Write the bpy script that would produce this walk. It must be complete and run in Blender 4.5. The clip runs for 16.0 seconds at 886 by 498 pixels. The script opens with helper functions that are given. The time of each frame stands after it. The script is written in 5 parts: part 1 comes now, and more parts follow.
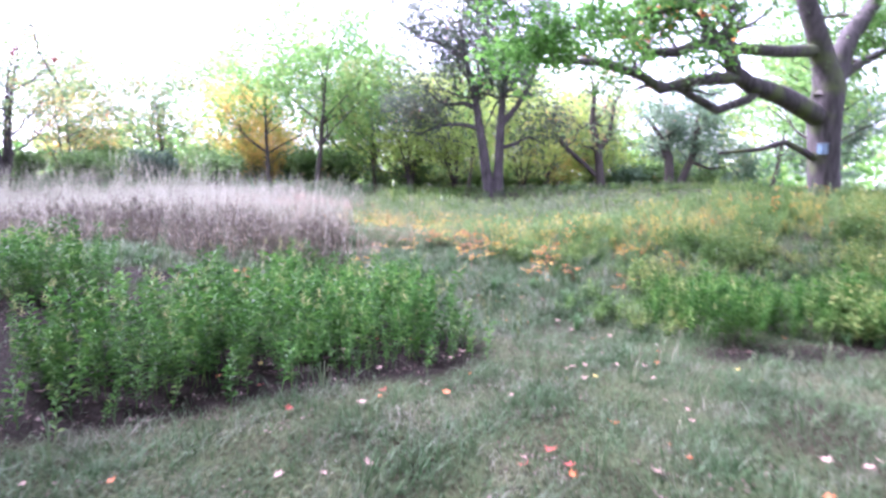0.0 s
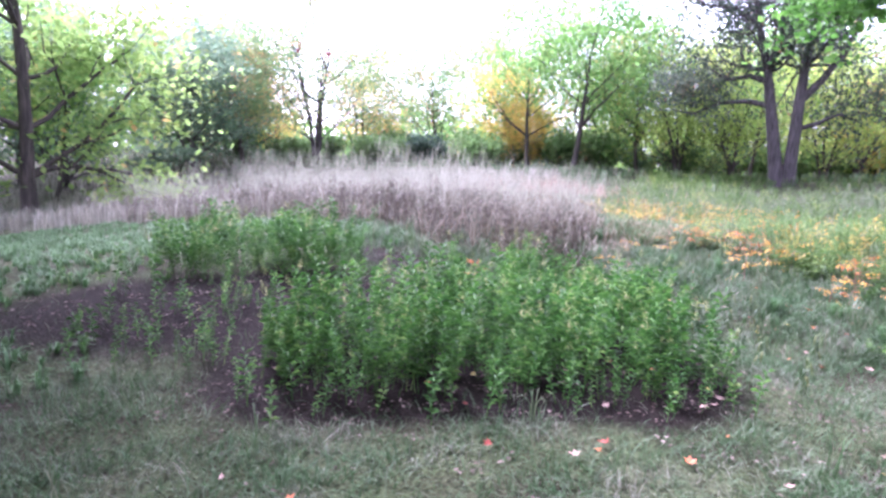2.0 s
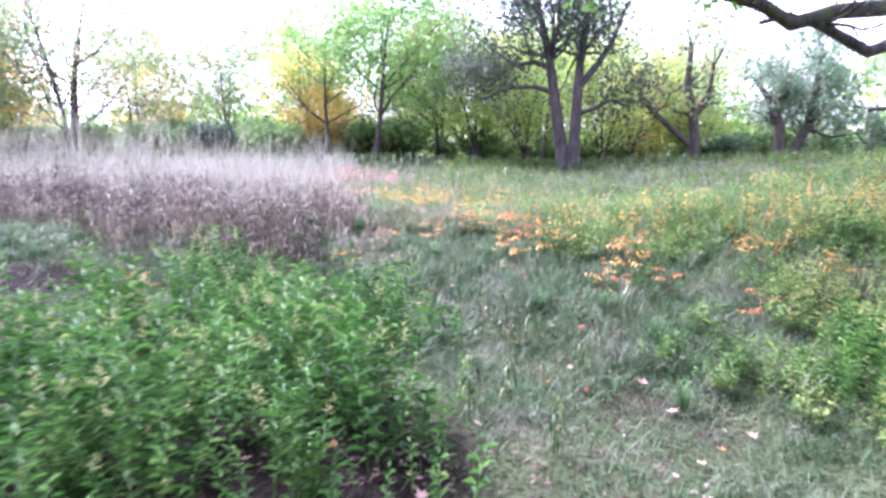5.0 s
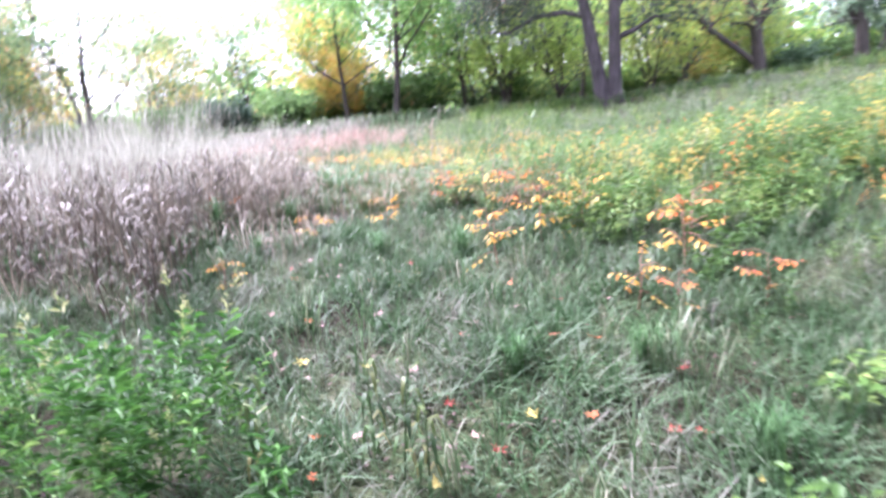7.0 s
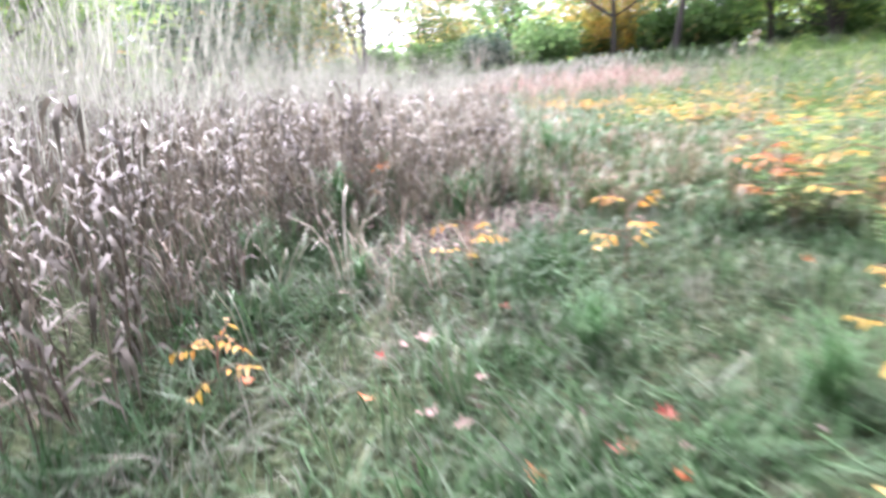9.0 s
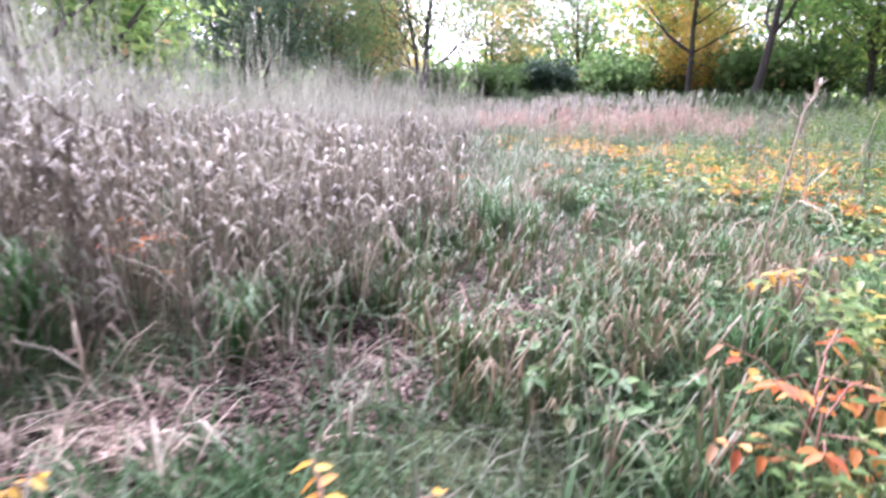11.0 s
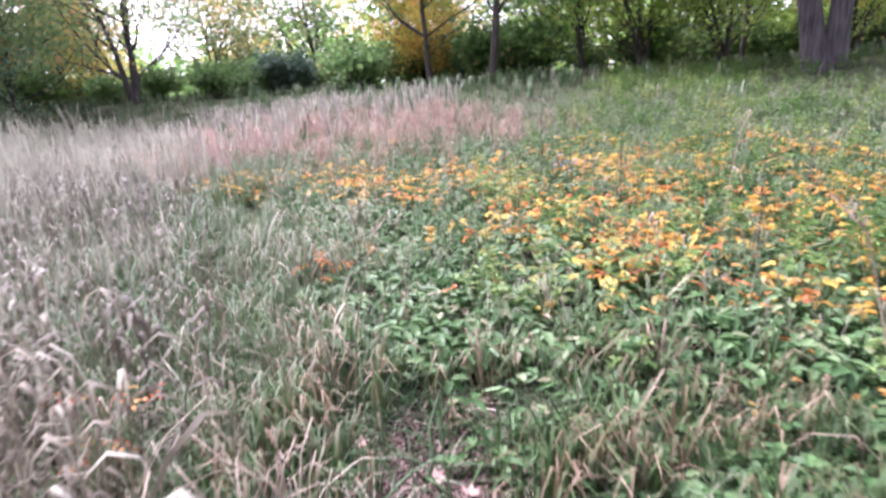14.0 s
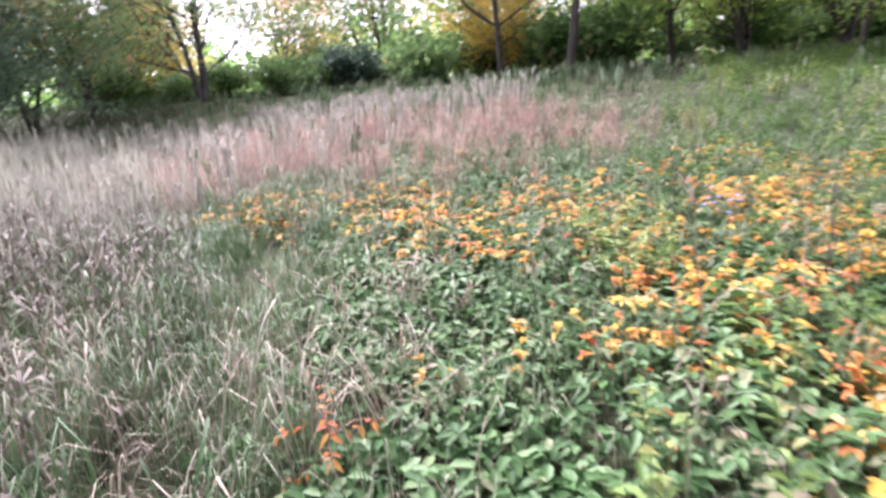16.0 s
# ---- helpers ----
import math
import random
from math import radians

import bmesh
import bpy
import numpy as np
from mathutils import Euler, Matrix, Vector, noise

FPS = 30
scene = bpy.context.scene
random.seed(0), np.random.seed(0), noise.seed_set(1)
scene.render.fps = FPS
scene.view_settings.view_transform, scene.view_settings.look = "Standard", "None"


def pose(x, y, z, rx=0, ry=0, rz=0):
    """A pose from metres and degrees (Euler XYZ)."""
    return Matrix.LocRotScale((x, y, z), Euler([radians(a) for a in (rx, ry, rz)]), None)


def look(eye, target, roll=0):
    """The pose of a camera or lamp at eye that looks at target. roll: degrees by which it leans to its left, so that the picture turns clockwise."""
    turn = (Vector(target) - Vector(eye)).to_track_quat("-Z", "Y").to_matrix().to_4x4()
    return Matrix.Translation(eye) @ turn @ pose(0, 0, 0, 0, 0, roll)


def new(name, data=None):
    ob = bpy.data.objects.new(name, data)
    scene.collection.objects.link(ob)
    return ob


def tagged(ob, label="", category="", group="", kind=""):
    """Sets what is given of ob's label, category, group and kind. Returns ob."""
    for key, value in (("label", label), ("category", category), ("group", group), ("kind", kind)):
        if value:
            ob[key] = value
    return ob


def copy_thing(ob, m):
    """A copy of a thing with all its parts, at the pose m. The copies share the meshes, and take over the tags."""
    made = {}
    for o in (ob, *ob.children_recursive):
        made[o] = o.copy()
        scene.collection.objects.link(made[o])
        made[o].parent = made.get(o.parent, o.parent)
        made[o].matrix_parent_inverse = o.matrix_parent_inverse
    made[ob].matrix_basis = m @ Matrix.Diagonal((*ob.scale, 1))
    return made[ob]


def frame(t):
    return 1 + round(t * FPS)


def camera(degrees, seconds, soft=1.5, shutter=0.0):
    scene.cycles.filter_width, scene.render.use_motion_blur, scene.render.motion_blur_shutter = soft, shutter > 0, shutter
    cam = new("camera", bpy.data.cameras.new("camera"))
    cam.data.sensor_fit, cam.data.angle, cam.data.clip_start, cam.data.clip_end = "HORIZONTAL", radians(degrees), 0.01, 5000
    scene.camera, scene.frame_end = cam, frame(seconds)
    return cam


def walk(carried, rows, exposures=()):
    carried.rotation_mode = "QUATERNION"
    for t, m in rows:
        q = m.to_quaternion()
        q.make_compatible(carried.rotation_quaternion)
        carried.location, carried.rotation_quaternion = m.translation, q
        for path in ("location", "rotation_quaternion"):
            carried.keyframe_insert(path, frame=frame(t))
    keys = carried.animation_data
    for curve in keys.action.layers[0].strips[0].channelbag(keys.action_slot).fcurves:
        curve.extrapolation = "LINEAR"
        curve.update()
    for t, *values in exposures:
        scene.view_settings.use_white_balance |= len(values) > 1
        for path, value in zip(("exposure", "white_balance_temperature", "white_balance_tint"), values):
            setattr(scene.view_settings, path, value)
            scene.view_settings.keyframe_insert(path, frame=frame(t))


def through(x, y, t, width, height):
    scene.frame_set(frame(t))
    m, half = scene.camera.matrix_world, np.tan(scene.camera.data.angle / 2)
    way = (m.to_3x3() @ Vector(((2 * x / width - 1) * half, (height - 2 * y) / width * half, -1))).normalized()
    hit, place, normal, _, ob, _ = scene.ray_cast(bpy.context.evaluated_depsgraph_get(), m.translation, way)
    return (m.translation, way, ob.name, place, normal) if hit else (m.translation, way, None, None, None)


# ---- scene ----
cam = camera(76.0, 16.0, soft=2.8, shutter=0.5)
PATH = [
    (0, (-0.075, -0.038, 1.651), (-0.066, 1.955, 1.478), 1.7),
    (0.5, (0.015, 0.531, 1.692), (-0.156, 2.52, 1.569), 4.6),
    (1, (0.01, 0.762, 1.735), (-0.488, 2.693, 1.584), 3.6),
    (1.5, (-0.02, 0.86, 1.751), (-0.769, 2.689, 1.447), 2.9),
    (2, (-0.038, 0.893, 1.79), (-0.877, 2.688, 1.518), 3.2),
    (2.5, (-0.041, 0.912, 1.785), (-0.871, 2.712, 1.519), 2.6),
    (3, (0.017, 1.046, 1.705), (-0.775, 2.869, 1.475), -1.1),
    (3.5, (0.204, 1.529, 1.678), (-0.568, 3.362, 1.472), 0.4),
    (4, (0.337, 2.162, 1.617), (-0.168, 4.085, 1.402), 4.9),
    (4.5, (0.477, 2.919, 1.563), (0.165, 4.88, 1.323), 1.6),
    (4.7, (0.53, 3.199, 1.579), (0.26, 5.164, 1.324), 2.1),
    (6.8, (1.219, 6.563, 1.436), (0.919, 8.515, 1.118), -5.4),
    (7, (1.239, 6.864, 1.445), (0.793, 8.77, 1.032), -4.7),
    (7.5, (1.247, 7.642, 1.436), (0.76, 9.52, 0.95), -2.3),
    (8, (1.144, 8.443, 1.355), (0.537, 10.271, 0.816), -2.5),
    (8.5, (0.737, 9.284, 1.319), (-0.297, 10.911, 0.788), 0.1),
    (9, (0.259, 10.02, 1.335), (-0.945, 11.522, 0.793), -3.3),
    (9.2, (0.039, 10.316, 1.361), (-1.281, 11.714, 0.811), -3.1),
    (11.3, (-0.086, 12.571, 1.5), (-1.443, 13.959, 1.016), 2.7),
    (11.5, (-0.205, 12.736, 1.574), (-1.596, 14.089, 1.088), 0.3),
    (12, (-0.56, 13.027, 1.678), (-2.074, 14.272, 1.282), -3.0),
    (12.5, (-0.875, 13.309, 1.814), (-2.001, 14.895, 1.348), -0.9),
    (13, (-1.176, 13.739, 1.916), (-2.108, 15.438, 1.419), -2.0),
    (13.5, (-1.484, 14.167, 1.965), (-2.291, 15.941, 1.52), -4.0),
    (14, (-1.693, 14.581, 1.935), (-2.387, 16.38, 1.404), -3.2),
    (14.5, (-1.868, 15.067, 2.018), (-2.654, 16.835, 1.511), -1.5),
    (15, (-2.041, 15.552, 1.997), (-2.693, 17.377, 1.505), 0.6),
    (15.5, (-2.321, 15.978, 2.007), (-3.062, 17.769, 1.513), -3.1),
    (16, (-2.549, 16.401, 2.028), (-3.452, 18.102, 1.487), -4.0),
]
EXPOSURES = [(0.0, 2.86, 5450, 43), (4.5, 2.84, 5400, 43), (7.5, 3.02, 5650, 33), (9.0, 2.93, 5800, 29), (12.0, 2.36, 5680, 38), (16.0, 2.26, 6020, 34)]
walk(cam, [(t, look(eye, target, roll)) for t, eye, target, roll in PATH], EXPOSURES)

# ---------------- light ----------------
world = bpy.data.worlds.new("sky")
scene.world = world
world.use_nodes = True
wt = world.node_tree
sky = wt.nodes.new("ShaderNodeTexSky")
sky.sky_type = "NISHITA"
sky.sun_disc = False
sky.sun_elevation = radians(50)
sky.sun_rotation = radians(-60)
sky.air_density = 1.0
sky.dust_density = 3.0
hsv = wt.nodes.new("ShaderNodeHueSaturation")
hsv.inputs["Saturation"].default_value = 0.22
bg = wt.nodes["Background"]
bg.inputs["Strength"].default_value = 0.15
wt.links.new(sky.outputs[0], hsv.inputs["Color"])
wt.links.new(hsv.outputs[0], bg.inputs["Color"])
sun = new("sun", bpy.data.lights.new("sun", "SUN"))
sun.data.energy = 2.2
sun.data.angle = radians(25)
sun.data.color = (1.0, 0.96, 0.9)
sun.matrix_world = look((0, 0, 30), (0 + 30 * math.sin(radians(60)), 0 - 30 * math.cos(radians(60)), 30 - 30 * math.tan(radians(50))))

# ---------------- materials ----------------
def nodes_of(name):
    m = bpy.data.materials.new(name)
    m.use_nodes = True
    nt = m.node_tree
    return m, nt, nt.nodes["Principled BSDF"], nt.nodes["Material Output"]


def ramp(nt, stops, fac):
    r = nt.nodes.new("ShaderNodeValToRGB")
    el = r.color_ramp.elements
    while len(el) < len(stops):
        el.new(0.5)
    for e, (p, c) in zip(el, stops):
        e.position, e.color = p, (*c, 1)
    nt.links.new(fac, r.inputs[0])
    return r


def leaf_mat(name, stops, through=0.35, rough=0.55, patch=0.0, patch_scale=0.5):
    """Leaves: colour by leaf and, where wanted, by patches of the ground; light comes partly through."""
    m, nt, b, out = nodes_of(name)
    geo = nt.nodes.new("ShaderNodeNewGeometry")
    fac = geo.outputs["Random Per Island"]
    if patch:
        n = nt.nodes.new("ShaderNodeTexNoise")
        n.inputs["Scale"].default_value = patch_scale
        n.inputs["Detail"].default_value = 2
        nt.links.new(geo.outputs["Position"], n.inputs["Vector"])
        mr = nt.nodes.new("ShaderNodeMapRange")
        mr.inputs[1].default_value, mr.inputs[2].default_value = 0.35, 0.65
        nt.links.new(n.outputs[0], mr.inputs[0])
        mx = nt.nodes.new("ShaderNodeMix")
        mx.inputs[0].default_value = patch
        nt.links.new(fac, mx.inputs[2])
        nt.links.new(mr.outputs[0], mx.inputs[3])
        fac = mx.outputs[0]
    r = ramp(nt, stops, fac)
    fine = nt.nodes.new("ShaderNodeTexNoise")
    fine.inputs["Scale"].default_value = 45
    nt.links.new(geo.outputs["Position"], fine.inputs["Vector"])
    hs = nt.nodes.new("ShaderNodeHueSaturation")
    mr2 = nt.nodes.new("ShaderNodeMapRange")
    mr2.inputs[3].default_value, mr2.inputs[4].default_value = 0.7, 1.3
    nt.links.new(fine.outputs[0], mr2.inputs[0])
    nt.links.new(mr2.outputs[0], hs.inputs["Value"])
    nt.links.new(r.outputs[0], hs.inputs["Color"])
    nt.links.new(hs.outputs[0], b.inputs["Base Color"])
    b.inputs["Roughness"].default_value = rough
    b.inputs["Specular IOR Level"].default_value = 0.2
    tr = nt.nodes.new("ShaderNodeBsdfTranslucent")
    nt.links.new(hs.outputs[0], tr.inputs[0])
    mix = nt.nodes.new("ShaderNodeMixShader")
    mix.inputs[0].default_value = through
    nt.links.new(b.outputs[0], mix.inputs[1])
    nt.links.new(tr.outputs[0], mix.inputs[2])
    nt.links.new(mix.outputs[0], out.inputs[0])
    return m


def bark_mat(name, dark, light, moss=None, scale=9.0):
    m, nt, b, out = nodes_of(name)
    tc = nt.nodes.new("ShaderNodeTexCoord")
    mp = nt.nodes.new("ShaderNodeMapping")
    mp.inputs["Scale"].default_value = (1, 1, 0.18)
    n = nt.nodes.new("ShaderNodeTexNoise")
    n.inputs["Scale"].default_value = scale
    n.inputs["Detail"].default_value = 6
    big = nt.nodes.new("ShaderNodeTexNoise")
    big.inputs["Scale"].default_value = 1.3
    nt.links.new(tc.outputs["Object"], mp.inputs[0])
    nt.links.new(mp.outputs[0], n.inputs["Vector"])
    nt.links.new(tc.outputs["Object"], big.inputs["Vector"])
    r = ramp(nt, [(0.32, dark), (0.68, light)], n.outputs[0])
    last = r.outputs[0]
    if moss:
        mr = nt.nodes.new("ShaderNodeMapRange")
        mr.inputs[1].default_value, mr.inputs[2].default_value = 0.52, 0.7
        mx = nt.nodes.new("ShaderNodeMix")
        mx.data_type = "RGBA"
        nt.links.new(big.outputs[0], mr.inputs[0])
        nt.links.new(mr.outputs[0], mx.inputs[0])
        nt.links.new(last, mx.inputs[6])
        mx.inputs[7].default_value = (*moss, 1)
        last = mx.outputs[2]
    nt.links.new(last, b.inputs["Base Color"])
    b.inputs["Roughness"].default_value = 0.9
    bump = nt.nodes.new("ShaderNodeBump")
    bump.inputs["Strength"].default_value = 0.8
    bump.inputs["Distance"].default_value = 0.03
    nt.links.new(n.outputs[0], bump.inputs["Height"])
    nt.links.new(bump.outputs[0], b.inputs["Normal"])
    return m


def plain(name, col, rough=0.7, var=0.25, scale=30):
    m, nt, b, out = nodes_of(name)
    tc = nt.nodes.new("ShaderNodeTexCoord")
    n = nt.nodes.new("ShaderNodeTexNoise")
    n.inputs["Scale"].default_value = scale
    n.inputs["Detail"].default_value = 4
    nt.links.new(tc.outputs["Object"], n.inputs["Vector"])
    r = ramp(nt, [(0.3, tuple(c * (1 - var) for c in col)), (0.7, tuple(min(1, c * (1 + var)) for c in col))], n.outputs[0])
    nt.links.new(r.outputs[0], b.inputs["Base Color"])
    b.inputs["Roughness"].default_value = rough
    return m


G = leaf_mat
M_GRASS = G("lawn_grass", [(0, (.03, .075, .026)), (.35, (.056, .117, .043)), (.6, (.093, .142, .076)), (.84, (.152, .158, .118)), (1, (.29, .27, .225))], .3, .5, .45, 1.6)
M_GRASS_TALL = G("tall_grass", [(0, (.045, .10, .04)), (.5, (.09, .15, .065)), (.8, (.19, .20, .13)), (1, (.38, .34, .28))], .3, .5, .3, .7)
M_TUFT = G("green_tuft", [(0, (.05, .12, .04)), (.7, (.09, .19, .07)), (1, (.16, .26, .12))], .3, .45)
M_STRAW = G("straw", [(0, (.16, .12, .09)), (.5, (.32, .26, .2)), (.85, (.45, .38, .3)), (1, (.6, .54, .46))], .2, .6)
M_GOLDENROD = G("goldenrod_leaf", [(0, (.017, .055, .012)), (.45, (.045, .138, .024)), (.8, (.10, .24, .045)), (1, (.26, .38, .11))], .35, .5, .35, 2.2)
M_BRUSH = G("brush_leaf", [(0, (.045, .095, .025)), (.45, (.09, .175, .04)), (.75, (.19, .27, .08)), (1, (.40, .36, .13))], .3, .45, .55, .7)
M_FLOWER = G("faded_flower", [(0, (.16, .22, .06)), (.6, (.28, .31, .12)), (1, (.38, .36, .2))], .4, .8)
M_DEADLEAF = G("withered_leaf", [(0, (.05, .043, .031)), (.5, (.12, .102, .078)), (.86, (.19, .17, .135)), (1, (.42, .395, .335))], .2, .6, .3, 1.0)
M_DEADSTEM = G("withered_stem", [(0, (.08, .05, .042)), (.6, (.17, .135, .105)), (1, (.26, .22, .17))], .1, .8)
M_CURL = G("curled_blade", [(0, (.10, .085, .06)), (.5, (.20, .17, .125)), (.85, (.33, .30, .235)), (1, (.52, .49, .41))], .3, .6)
M_FIELD = G("pale_field_grass", [(0, (.20, .19, .155)), (.6, (.31, .295, .245)), (1, (.44, .42, .36))], .35, .8)
M_PLUME = G("pale_plume", [(0, (.22, .225, .175)), (1, (.385, .385, .315))], .45, .9)
M_REDGRASS = G("red_grass", [(0, (.19, .12, .095)), (.5, (.31, .205, .165)), (1, (.42, .36, .28))], .3, .7, .3, .6)
M_VINE = G("vine_leaf", [(0, (.04, .10, .032)), (.5, (.085, .175, .06)), (.8, (.145, .24, .10)), (1, (.30, .24, .16))], .25, .45, .2, 1.0)
M_YELLOW = G("yellow_leaf", [(0, (.46, .20, .05)), (.4, (.62, .36, .06)), (.8, (.68, .50, .12)), (1, (.45, .34, .16))], .38, .5)
M_ORANGE = G("orange_leaf", [(0, (.40, .10, .05)), (.4, (.60, .22, .06)), (.8, (.66, .36, .10)), (1, (.36, .2, .12))], .35, .5)
M_LITTER = G("leaf_litter", [(0, (.05, .034, .028)), (.5, (.09, .062, .052)), (.9, (.16, .115, .10)), (1, (.30, .23, .21))], .1, .7)
M_TWIGLEAF = G("withered_twig_leaf", [(0, (.12, .035, .03)), (1, (.24, .08, .06))], .3, .6)
M_THATCH = G("trail_thatch", [(0, (.08, .048, .042)), (.5, (.15, .098, .083)), (.9, (.23, .16, .14)), (1, (.38, .30, .26))], .1, .7)
M_FALLEN_RED = G("fallen_red", [(0, (.34, .06, .05)), (1, (.42, .10, .07))], .15, .5)
M_FALLEN_ORANGE = G("fallen_orange", [(0, (.52, .15, .06)), (1, (.6, .24, .1))], .15, .5)
M_FALLEN_PINK = G("fallen_pale", [(0, (.38, .24, .21)), (1, (.52, .37, .33))], .15, .5)
M_FALLEN_YELLOW = G("fallen_yellow", [(0, (.55, .45, .12)), (1, (.6, .52, .2))], .2, .5)
M_THICKET = G("thicket_leaf", [(0, (.055, .11, .035)), (.45, (.105, .19, .06)), (.8, (.18, .28, .10)), (1, (.34, .36, .15))], .4, .45, .4, .8)
M_YELLOW_LEMON = G("lemon_leaf", [(0, (.36, .34, .09)), (.5, (.56, .44, .10)), (1, (.64, .36, .10))], .4, .5)
M_SEEDY = G("seedy_herb", [(0, (.07, .10, .05)), (.6, (.13, .165, .095)), (1, (.29, .29, .22))], .3, .7)
M_WAYSIDE = G("wayside_grass", [(0, (.035, .075, .025)), (.5, (.075, .125, .045)), (.75, (.19, .13, .085)), (1, (.38, .31, .22))], .3, .5, .3, 1.8)
C_MAPLE = G("maple_crown", [(0, (.12, .27, .07)), (.6, (.21, .38, .11)), (.9, (.32, .45, .15)), (1, (.6, .42, .14))], .68, .5, .3, .35)
C_SPRAY = G("spray_leaf", [(0, (.05, .14, .03)), (.6, (.11, .26, .05)), (1, (.19, .36, .08))], .5, .45, .3, .8)
C_YELLOWGREEN = G("yellow_green_crown", [(0, (.22, .33, .07)), (.6, (.36, .47, .12)), (.92, (.50, .54, .17)), (1, (.6, .38, .12))], .74, .5, .3, .35)
C_GROVE = G("grove_crown", [(0, (.24, .40, .10)), (.6, (.40, .54, .14)), (.9, (.56, .60, .18)), (1, (.70, .46, .15))], .76, .5, .35, .2)
C_TURN = G("turning_crown", [(0, (.13, .24, .11)), (.6, (.24, .35, .15)), (.8, (.50, .37, .17)), (1, (.64, .28, .17))], .6, .5, .5, .45)
C_ORANGE = G("orange_crown", [(0, (.36, .42, .10)), (.45, (.66, .52, .12)), (1, (.76, .40, .16))], .7, .5, .3, .4)
C_GREY = G("grey_green_crown", [(0, (.11, .19, .12)), (.6, (.19, .28, .18)), (.9, (.27, .34, .22)), (1, (.5, .28, .18))], .6, .5, .3, .3)
C_OAK = G("oak_crown", [(0, (.045, .075, .05)), (.6, (.10, .13, .09)), (.88, (.17, .19, .13)), (1, (.42, .2, .12))], .5, .5, .3, .5)
C_BIG = G("light_maple_crown", [(0, (.18, .30, .09)), (.6, (.30, .44, .14)), (.88, (.44, .52, .18)), (1, (.68, .38, .16))], .7, .5, .35, .4)
C_UNDER = G("undergrowth_leaf", [(0, (.09, .17, .06)), (.6, (.17, .28, .10)), (.9, (.22, .29, .11)), (1, (.45, .3, .14))], .55, .5, .4, .4)
C_DARK = G("dark_green_crown", [(0, (.05, .09, .06)), (1, (.10, .16, .11))], .3, .5)
BARK_OAK = bark_mat("oak_bark", (.03, .025, .024), (.095, .08, .08), (.08, .10, .035))
BARK_GREY = bark_mat("grey_bark", (.035, .029, .03), (.12, .10, .105))
BARK_DARK = bark_mat("dark_bark", (.03, .025, .022), (.10, .08, .07))
M_BOX = plain("weathered_tin", (.11, .19, .26), .45)
M_BOX_TRIM = plain("box_trim", (.12, .13, .15), .5)

# ---------------- ground ----------------
def S(t):
    t = min(1.0, max(0.0, t))
    return t * t * (3 - 2 * t)


def Sv(t):
    t = np.clip(t, 0, 1)
    return t * t * (3 - 2 * t)


def height(x, y):
    """The ground's height at x, y (arrays)."""
    x, y = np.asarray(x, float), np.asarray(y, float)
    z = -0.12 + 0.10 * Sv((3 - y) / 6)
    z = z + 0.62 * Sv((y - 7.5) / 8.0)
    z = z + 1.85 * Sv((y - 16) / 30)
    z = z + 1.5 * Sv((x - 1.5) / 13) * Sv((y - 3) / 12) * (1 - 0.7 * Sv((y - 22) / 25))
    z = z + 0.50 * np.exp(-((x + 6.5) ** 2 / 12 + (y - 9.5) ** 2 / 10))
    z = z - 0.22 * np.exp(-((x + 4.2) ** 2 / 4 + (y - 4.4) ** 2 / 2.5))
    z = z - 2.2 * Sv((-x - 8) / 22) * (1 - Sv((y - 24) / 18)) * Sv((y - 2) / 8)
    z = z + 0.035 * np.sin(x * 1.7 + 0.6 * y) * np.cos(y * 1.3 - 0.4 * x) + 0.015 * np.sin(x * 5.1 + y * 3.3)
    return z


def H(x, y):
    return float(height(x, y))


def grid_axis(lo, hi, near_lo, near_hi, step, far_step):
    a = np.arange(near_lo, near_hi, step)
    left = near_lo - np.cumsum(far_step * 1.12 ** np.arange(60))
    right = near_hi + np.cumsum(far_step * 1.12 ** np.arange(60))
    return np.unique(np.r_[left[left > lo], lo, a, right[right < hi], hi])


def mesh_from(name, verts, faces_flat, sizes, mat):
    me = bpy.data.meshes.new(name)
    nf = len(sizes)
    me.vertices.add(len(verts))
    me.vertices.foreach_set("co", np.asarray(verts, np.float32).ravel())
    me.loops.add(len(faces_flat))
    me.loops.foreach_set("vertex_index", np.asarray(faces_flat, np.int32))
    me.polygons.add(nf)
    me.polygons.foreach_set("loop_start", np.r_[0, np.cumsum(sizes)[:-1]].astype(np.int32))
    me.polygons.foreach_set("loop_total", np.asarray(sizes, np.int32))
    me.materials.append(mat)
    me.update(calc_edges=True)
    return me


